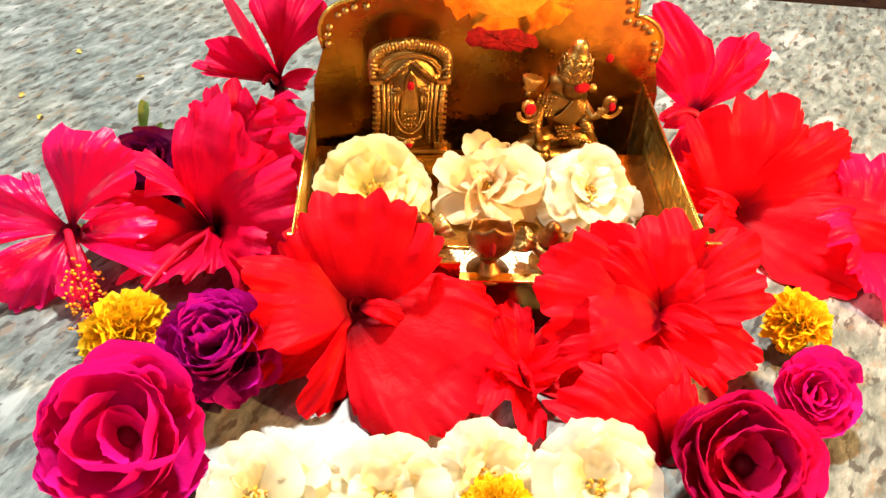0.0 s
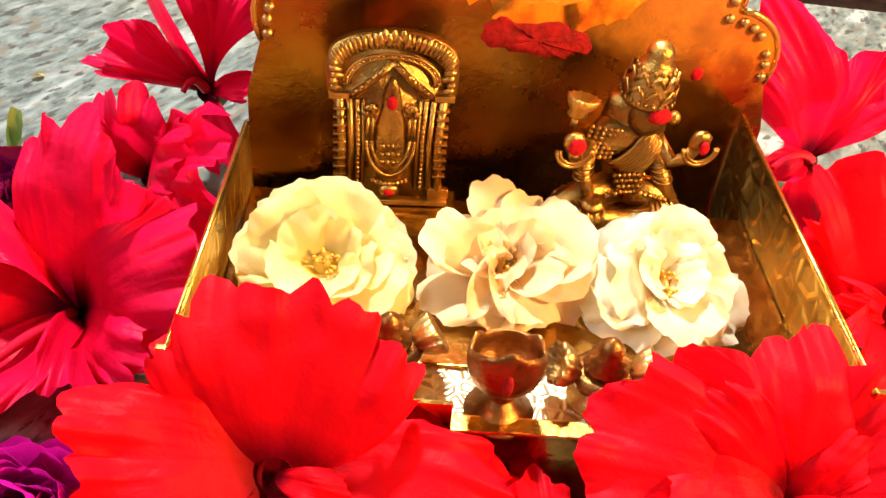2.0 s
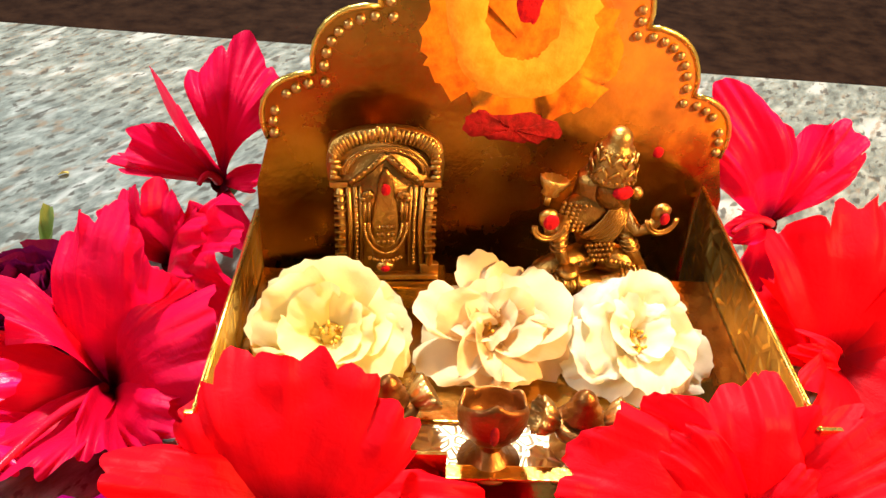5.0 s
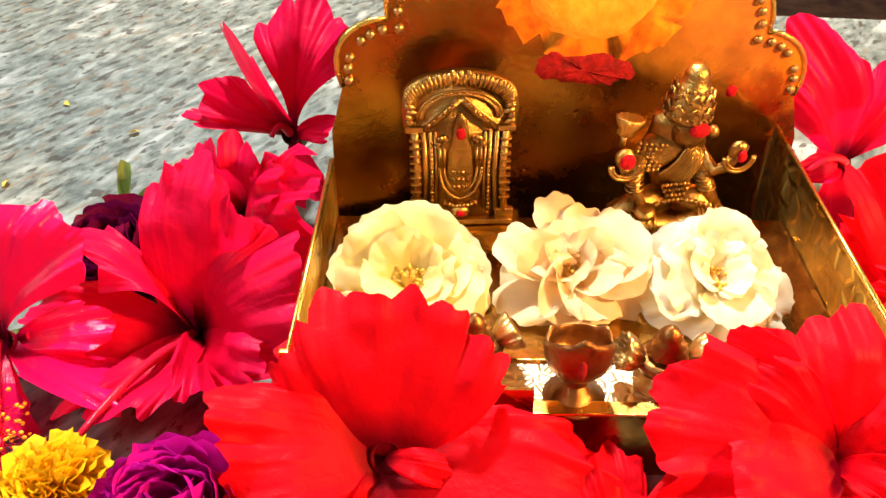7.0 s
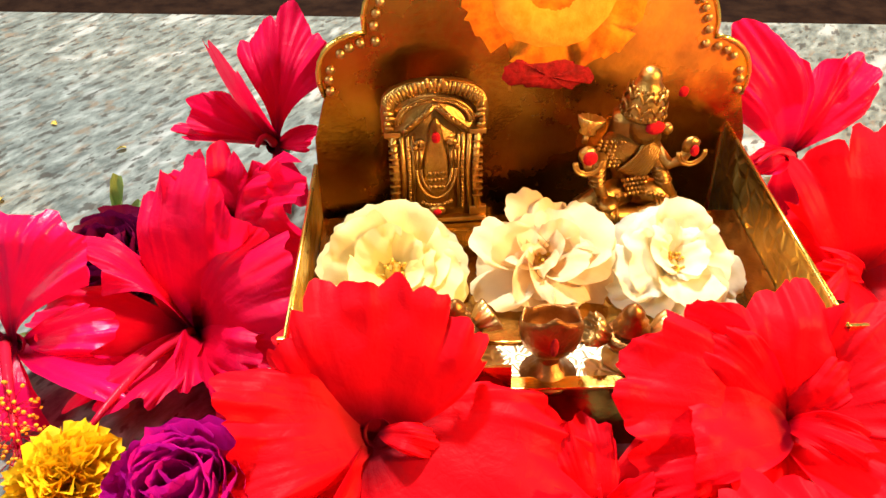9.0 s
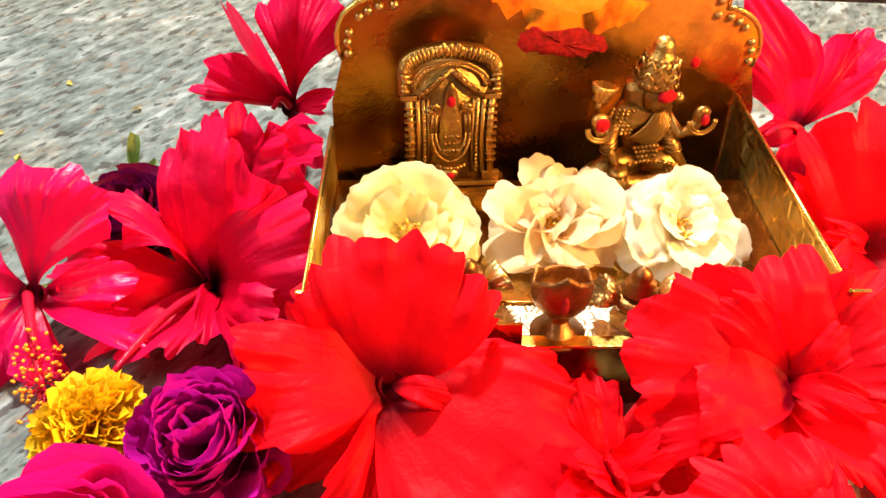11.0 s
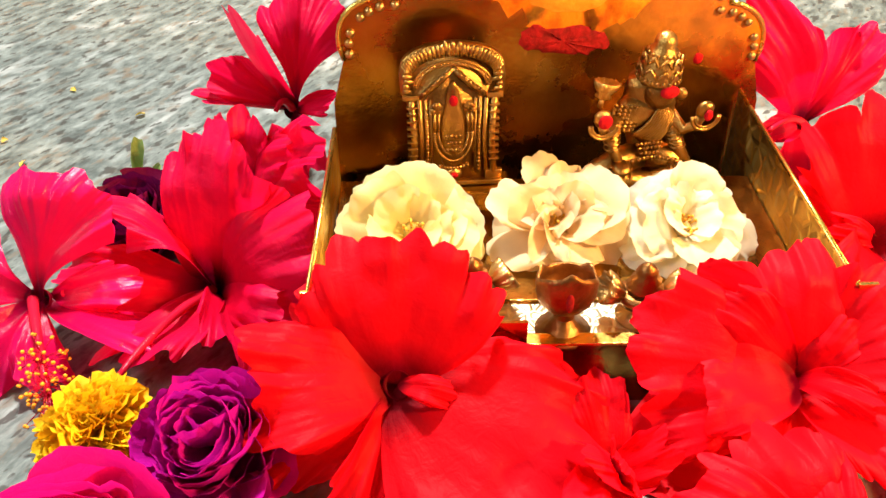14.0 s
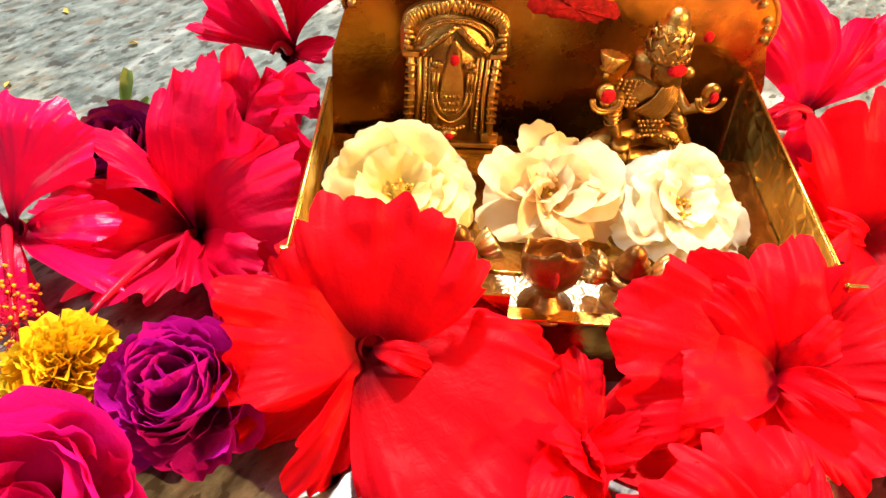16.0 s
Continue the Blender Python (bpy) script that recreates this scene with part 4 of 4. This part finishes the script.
hibiscus((0.0875, 0.244, 0.022), (-0.1, -0.8, 0.6), [
    ((0.0777, 0.266, 0.0549), 50, dict(bend=0.35, curl=0.9, cup=-0.1, ruffle=0.08, lobes=0.12)),
    ((0.1008, 0.252, 0.0391), 36, dict(bend=0.35, curl=0.6, lift=0.001, way=(-0.4, -0.8, 0.5))),
    ((0.0533, 0.236, 0.0273), 36, dict(bend=0.3, cup=0.10, lift=0.008, frill=0.03, ruffle=0.008, lobes=0.03, round_off=0.30, claw=0.45, way=(0.05, -0.42, 0.9))),
    ((0.0344, 0.247, 0.0295), 50, dict(bend=0.45, lift=0.001, teeth=0.06, fold=0.35, way=(0.25, -0.6, 0.75))),
    ((0.0562, 0.258, 0.0399), 28, dict(bend=0.5, lift=0.002, ruffle=0.07, fold=0.4, way=(0.5, -0.7, 0.5))),
    ((0.0711, 0.226, 0.0152), 44, dict(bend=0.2, lift=-0.007, way=(0, -0.4, 0.9))),
    ((0.1251, 0.252, 0.0496), 40, dict(bend=0.4, claw=1.2, fold=0.2, lift=-0.003, way=(-0.3, -0.6, 0.7))),
    ((0.1187, 0.215, 0.0194), 32, dict(bend=0.4, lift=-0.004, fold=0.2, way=(-0.2, -0.4, 0.9))),
    ((0.1041, 0.226, 0.0311), 20, dict(bend=0.7, lift=0.003, curl=1.4, way=(-0.3, -0.4, 0.85))),
], "scarlet hibiscus with broad crinkled petals before the tray corner", RED, 12, green=False)
hibiscus((-0.103, 0.303, 0.013), (-0.15, -0.7, 0.7), [
    ((-0.0961, 0.322, 0.0666), 36, dict(bend=0.35, claw=0.55, cup=-0.1, lobes=0.12, ruffle=0.09)),
    ((-0.0618, 0.297, 0.0468), 44, dict(bend=0.4, claw=0.85, curl=0.4)),
    ((-0.1385, 0.318, 0.0459), 22, dict(bend=0.5, fold=-0.5, claw=0.9, curl=1.6, way=(0.3, -0.3, 0.9))),
    ((-0.155, 0.3, 0.0187), 28, dict(bend=0.35, claw=0.8, fold=-0.2, way=(0, -0.55, 0.8))),
    ((-0.0701, 0.278, 0.0234), 32, dict(bend=0.4, curl=0.8)),
    ((-0.0866, 0.262, 0.0112), 28, dict(bend=0.35, fold=0.3, way=(0.5, -0.5, 0.6))),
    ((-0.1237, 0.258, 0.0192), 20, dict(bend=0.4, fold=-0.5, claw=0.7, way=(0.4, -0.3, 0.8))),
], "open crimson hibiscus with dark throat beside the tray wall", CRIMSON, 13, stamen=(-0.1214, 0.25, 0.0216), anthers=False)
hibiscus((-0.083, 0.396, 0.036), (-0.05, -0.8, 0.6), [
    ((-0.0716, 0.416, 0.0848), 32, dict(bend=0.5, claw=2.4, curl=1.0, ruffle=0.10, lobes=0.12, way=(0, -0.9, 0.45))),
    ((-0.1037, 0.402, 0.0778), 9, dict(bend=0.5, claw=0.35, fold=0.9, round_off=0.15, teeth=0.01, lobes=0.03, ruffle=0.02)),
    ((-0.118, 0.4, 0.0554), 21, dict(bend=0.4, claw=1.4, ruffle=0.06, teeth=0.03)),
    ((-0.1261, 0.398, 0.0432), 9, dict(bend=0.3, claw=0.9, fold=-0.6, lift=-0.002)),
    ((-0.0629, 0.39, 0.0432), 21, dict(bend=0.3, claw=0.9)),
    ((-0.0729, 0.378, 0.0126), 20, dict(bend=0.35, claw=0.8, fold=0.25)),
], "pink-red hibiscus with narrow curled petals behind the tray", CRIMSON, 14, stamen=(-0.0882, 0.386, 0.04), anthers=False)
hibiscus((-0.16, 0.288, 0.0225), (-0.1, -0.75, 0.65), [
    ((-0.1489, 0.312, 0.0613), 42, dict(bend=0.45, claw=2.0, curl=0.8, cup=-0.1, ruffle=0.09, lobes=0.07)),
    ((-0.199, 0.306, 0.0274), 34, dict(bend=0.4, claw=1.3)),
    ((-0.1814, 0.262, 0.004), 32, dict(bend=0.4, claw=1.1, fold=0.3)),
    ((-0.1092, 0.268, 0.0231), 19, dict(bend=-0.25, claw=0.7, fold=0.6, way=(0, -0.4, 0.9))),
    ((-0.1259, 0.292, 0.0259), 24, dict(bend=0.4, claw=1.0, lift=-0.003)),
    ((-0.1543, 0.262, 0.0063), 22, dict(bend=0.45, claw=0.9, fold=0.2)),
], "glossy pink-red hibiscus with long drooping stamen column", PINK, 15, stamen=(-0.1369, 0.236, 0.0141))
hibiscus((0.147, 0.327, 0.0125), (0.1, -0.75, 0.65), [
    ((0.1475, 0.352, 0.0651), 48, dict(bend=0.35, claw=0.75, cup=-0.1, lobes=0.12, ruffle=0.09, curl=0.5)),
    ((0.1158, 0.345, 0.0273), 38, dict(bend=0.4, curl=0.6)),
    ((0.2128, 0.345, 0.0314), 38, dict(bend=0.35, claw=0.8, fold=-0.2)),
    ((0.2107, 0.288, 0.004), 38, dict(bend=0.3, claw=0.8, fold=0.2)),
    ((0.1298, 0.285, 0.0108), 34, dict(bend=0.35, fold=0.2)),
    ((0.1283, 0.322, 0.0243), 22, dict(bend=0.8, lift=0.004, curl=1.2, ruffle=0.09)),
], "scarlet hibiscus with upright ruffled petal beside the tray", RED, 16)
hibiscus((0.1427, 0.4, 0.0225), (0.05, -0.8, 0.6), [
    ((0.111, 0.398, 0.0767), 22, dict(bend=0.4, claw=0.85, curl=0.5, fold=0.15)),
    ((0.1747, 0.42, 0.0581), 24, dict(bend=0.4, claw=1.3, ruffle=0.10, lobes=0.12)),
    ((0.1178, 0.378, 0.0343), 16, dict(bend=0.3, claw=1.0)),
    ((0.1343, 0.372, 0.0053), 24, dict(bend=0.3)),
], "pink-red hibiscus with two raised petals at the tray's back corner", CRIMSON, 17, stamen=(0.1176, 0.376, 0.0332), anthers=False)
hibiscus((0.208, 0.3151, 0.01), (0.1, -0.5, 0.85), [
    ((0.2179, 0.35, 0.0349), 44, dict(bend=0.4, ruffle=0.10)),
    ((0.2338, 0.305, 0.0102), 38, dict(bend=0.4)),
    ((0.2066, 0.262, 0.004), 34, dict(bend=0.3)),
    ((0.1781, 0.292, 0.0197), 34, dict(bend=0.5, fold=0.3)),
], "crimson hibiscus lying open at the edge of the ring", CRIMSON, 18)
hibiscus((-0.0996, 0.372, 0.014), (-0.1, -0.7, 0.7), [
    ((-0.1013, 0.376, 0.0474), 42, dict(bend=0.4, claw=0.7, ruffle=0.09, lobes=0.13, teeth=0.04)),
    ((-0.1216, 0.372, 0.037), 16, dict(bend=0.4)),
    ((-0.0777, 0.345, 0.0388), 34, dict(bend=0.4, ruffle=0.10)),
    ((-0.0654, 0.33, 0.0396), 34, dict(bend=0.4, ruffle=0.10)),
], "crimson hibiscus tucked between two others by the tray wall", CRIMSON, 19)
hibiscus((0.03, 0.224, 0.006), (0, -0.6, 0.8), [
    ((-0.0038, 0.252, 0.0225), 22, dict(bend=0.2, ruffle=0.06)),
    ((0.0083, 0.252, 0.026), 18, dict(bend=0.2, ruffle=0.06)),
    ((0.0229, 0.249, 0.0239), 34, dict(bend=0.3, ruffle=0.10)),
    ((0.0283, 0.205, 0.0277), 22, dict(bend=0.35, fold=0.4)),
    ((0.02, 0.21, 0.0285), 16, dict(bend=0.35, fold=-0.5)),
    ((0.0424, 0.218, 0.023), 26, dict(bend=0.3, fold=0.2)),
    ((0.0232, 0.192, 0.0194), 30, dict(bend=0.2, fold=0.2, lift=-0.004)),
    ((0.0444, 0.226, 0.0104), 34, dict(bend=0.2, lift=-0.004)),
    ((0.0758, 0.236, 0.0109), 44, dict(bend=0.2, lift=-0.003)),
    # added petal against the front wall, in place of its dark red reflection
    ((0.0153, 0.2562, 0.0091), 42, dict(bend=-0.1, lift=-0.003, way=(0, -0.4, 0.9))),
], "flattened crimson hibiscus beneath the other flowers, one petal standing for a reflection", RED, 20, green=False)
hibiscus((0.0834, 0.188, 0.006), (-0.1, -0.5, 0.85), [
    ((0.0596, 0.214, 0.0274), 60, dict(bend=0.35, ruffle=0.09, lobes=0.12, round_off=0.3, way=(-0.1, -0.5, 0.86))),
    ((0.0912, 0.208, 0.0156), 34, dict(bend=0.4, fold=0.2)),
    ((0.0369, 0.2, 0.0242), 30, dict(bend=0.4)),
    ((0.0843, 0.217, 0.0262), 18, dict(bend=0.7, lift=0.003, curl=1.2)),
    ((0.1165, 0.196, 0.0108), 16, dict(bend=0.5, fold=0.5, lift=-0.002)),
], "scarlet hibiscus with a broad frilled petal on the granite", RED, 33, green=False)

DENSE = [(6, 1.0, 30, 58, -0.5), (6, 0.94, 42, 56, -0.55), (5, 0.82, 54, 52, -0.5), (4, 0.66, 66, 46, -0.4), (3, 0.48, 78, 40, -0.3)]
CUPPED = [(6, 1.0, 34, 60, -0.75), (5, 0.98, 50, 62, -0.8), (4, 0.9, 62, 58, -0.7), (4, 0.6, 58, 44, -0.3)]
OPEN = [(7, 1.0, 8, 46, 0.15), (6, 0.98, 24, 50, 0.1), (5, 0.7, 42, 48, 0.0)]
FULL = [(8, 1.0, 2, 42, 0.15), (7, 0.98, 18, 46, 0.2), (5, 0.86, 34, 50, 0.2), (4, 0.66, 46, 50, 0.3), (3, 0.46, 58, 46, 0.35)]
LOOSE = [(6, 1.0, 10, 46, 0.2), (5, 0.9, 30, 46, 0.1), (4, 0.62, 52, 42, 0.1)]
SCALED = [(8, 1.0, 22, 40, -0.6), (8, 1.0, 38, 38, -0.65), (8, 1.0, 52, 34, -0.6), (7, 1.0, 63, 32, -0.5), (6, 0.98, 72, 30, -0.45), (5, 0.94, 81, 28, -0.4)]
IN_TRAY = "white roses in the tray"
rose("rose", (-0.0302, 0.3070, 0.036), 0.0238, (-0.05, -0.6, 0.8), CREAM, "pale yellow-white open rose with gold stamens in the tray", "rose", IN_TRAY, 21, OPEN, fold=0.2, tipped=0.18, loose=0.15, ruffle=0.07)
rose("rose", (0.0205, 0.3084, 0.037), 0.0240, (0.0, -0.62, 0.78), IVORY, "ivory double rose with pointed petals in the tray", "rose", IN_TRAY, 22, FULL, True, 0.4, 0.6, 0.6, 0.3, 0.06)
rose("rose", (0.0656, 0.3061, 0.036), 0.0222, (0.1, -0.6, 0.8), WHITE, "bright white full rose in the tray", "rose", IN_TRAY, 23, FULL, True, 0.9, 0.42, 0.25, 0.25, 0.08)
FRONT = "white roses along the front"
rose("rose", (-0.0643, 0.1615, 0.016), 0.023, (-0.05, -0.4, 0.9), WHITE, "creamy white open rose on the granite", "rose", FRONT, 24, LOOSE)
rose("rose", (-0.0230, 0.1610, 0.016), 0.023, (0.0, -0.5, 0.9), WHITE, "loose white rose on the granite", "rose", FRONT, 25, LOOSE)
rose("rose", (0.0110, 0.1690, 0.018), 0.021, (0.0, -0.6, 0.8), WHITE, "white rose with warm centre leaning on red petals", "rose", FRONT, 26, LOOSE)
rose("rose", (0.0495, 0.1665, 0.016), 0.023, (0.05, -0.5, 0.9), WHITE, "creamy white rose with golden stamens", "rose", FRONT, 27, LOOSE)
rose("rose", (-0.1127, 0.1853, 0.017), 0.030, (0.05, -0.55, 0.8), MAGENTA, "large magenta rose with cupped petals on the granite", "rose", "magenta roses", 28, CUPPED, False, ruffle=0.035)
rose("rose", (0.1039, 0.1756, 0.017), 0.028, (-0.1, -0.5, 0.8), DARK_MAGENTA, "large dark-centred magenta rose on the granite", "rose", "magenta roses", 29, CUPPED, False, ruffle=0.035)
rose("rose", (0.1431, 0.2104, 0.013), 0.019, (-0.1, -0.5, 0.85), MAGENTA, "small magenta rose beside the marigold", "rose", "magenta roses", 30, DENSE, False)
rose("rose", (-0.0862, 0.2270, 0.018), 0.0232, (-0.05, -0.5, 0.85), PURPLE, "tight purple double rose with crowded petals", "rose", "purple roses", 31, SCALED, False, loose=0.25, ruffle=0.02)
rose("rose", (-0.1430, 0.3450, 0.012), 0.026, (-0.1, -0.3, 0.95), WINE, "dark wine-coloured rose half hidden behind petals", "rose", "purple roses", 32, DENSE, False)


def marigold(place, radius, axis, label, seed):
    """A pompon of many short florets over a green cup."""
    rng = random.Random(seed)
    t = thing("marigold", place, label, "marigold", "marigolds")
    R = frame_of(axis)
    for ring, (count, lift, length) in enumerate([(24, 0, 1.0), (26, 12, 0.99), (26, 24, 0.98), (25, 36, 0.97), (22, 47, 0.96), (19, 57, 0.95), (15, 66, 0.94), (11, 74, 0.94), (7, 81, 0.94), (3, 87, 0.94)]):
        for i in range(count):
            a = 2 * math.pi * (i + rng.uniform(-0.3, 0.3)) / count
            e = radians(lift + rng.uniform(-8, 8))
            d = Vector((math.cos(a) * math.cos(e), math.sin(a) * math.cos(e), math.sin(e) * 0.85))
            ln = radius * length * rng.uniform(0.84, 1.1)
            bm = add_petal(bmesh.new(), R @ (d * radius * 0.35), R @ (d * ln), R @ Vector((0, 0, 1)), 24, 0.35, 0.5, 0.14, 0.12, 3, 4, 6, rng, 0.6, 0.0, 0.3)
            part("floret", bm, YELLOW, t)
    bm = bmesh.new()
    lathe(bm, [(radius * 0.2, -radius * 0.75), (radius * 0.4, -radius * 0.5), (radius * 0.5, -radius * 0.1), (radius * 0.42, radius * 0.1)], 14, R.to_4x4(), 7, 0.05)
    part("calyx", bm, STALK, t, "green calyx cup")


marigold((-0.1230, 0.2347, 0.014), 0.0182, (-0.05, -0.4, 0.9), "golden yellow marigold with crowded florets on the granite", 41)
marigold((0.1502, 0.2503, 0.011), 0.0155, (0.1, -0.5, 0.8), "yellow marigold beside the small magenta rose", 42)
marigold((0.0140, 0.1560, 0.014), 0.0140, (0.0, -0.4, 0.9), "bright yellow marigold among the white roses", 43)


def leaf(place, tip, label, half=20):
    t = thing("leaf", place, label, "leaf", "loose leaves")
    d = Vector(tip) - Vector(place)
    rng = random.Random(5)
    bm = add_petal(bmesh.new(), (0, 0, 0), d, (0, -0.8, 0.4), half, 0.2, 0.3, 0.03, 0.06, 4, 10, 12, rng, 0.75, 0, 0.8)
    part("blade", bm, LEAF, t)
    part("stalk", tube(bmesh.new(), [(0, 0, 0), (0.001, 0.001, -place[2] + 0.0008)], 0.0006, 6), STALK, t)


leaf((-0.1524, 0.3893, 0.006), (-0.1516, 0.3942, 0.024), "small upright serrated green leaf")
leaf((-0.1490, 0.3880, 0.005), (-0.1430, 0.3900, 0.013), "tiny green leaf at the hibiscus calyx")
leaf((0.1500, 0.2420, 0.004), (0.1470, 0.2330, 0.020), "narrow pale green sepal beside the marigold", 12)


def scrap(x, y, turn, size, seed):
    """A crumb of dry yellow petal on the stone."""
    rng = random.Random(seed)
    d = Vector((math.cos(turn), math.sin(turn), 0)) * size
    ob = part("petal_scrap", add_petal(bmesh.new(), (0, 0, 0.0008), d + Vector((0, 0, 0.0012)), (0, 0, 1), 32, 0.3, 0.2, 0.1, 0.1, 3, 5, 7, rng, 0.7, 0.2, 0.4), SCRAP)
    ob.location = (x, y, 0)
    tagged(ob, "tiny dry yellow petal scrap on the granite", "petal scrap", "petal scraps")


SCRAP = petal_material("dry_petal", (0.5, 0.36, 0.06), (0.62, 0.46, 0.08), (0.55, 0.40, 0.10), 0.2, 0.6, 0.3)
scrap(-0.1739, 0.4551, 0.4, 0.0055, 60)
scrap(-0.2147, 0.4083, 1.5, 0.0049, 61)
scrap(-0.2123, 0.4832, 2.6, 0.0043, 62)
scrap(-0.2294, 0.4332, 3.7, 0.0037, 63)
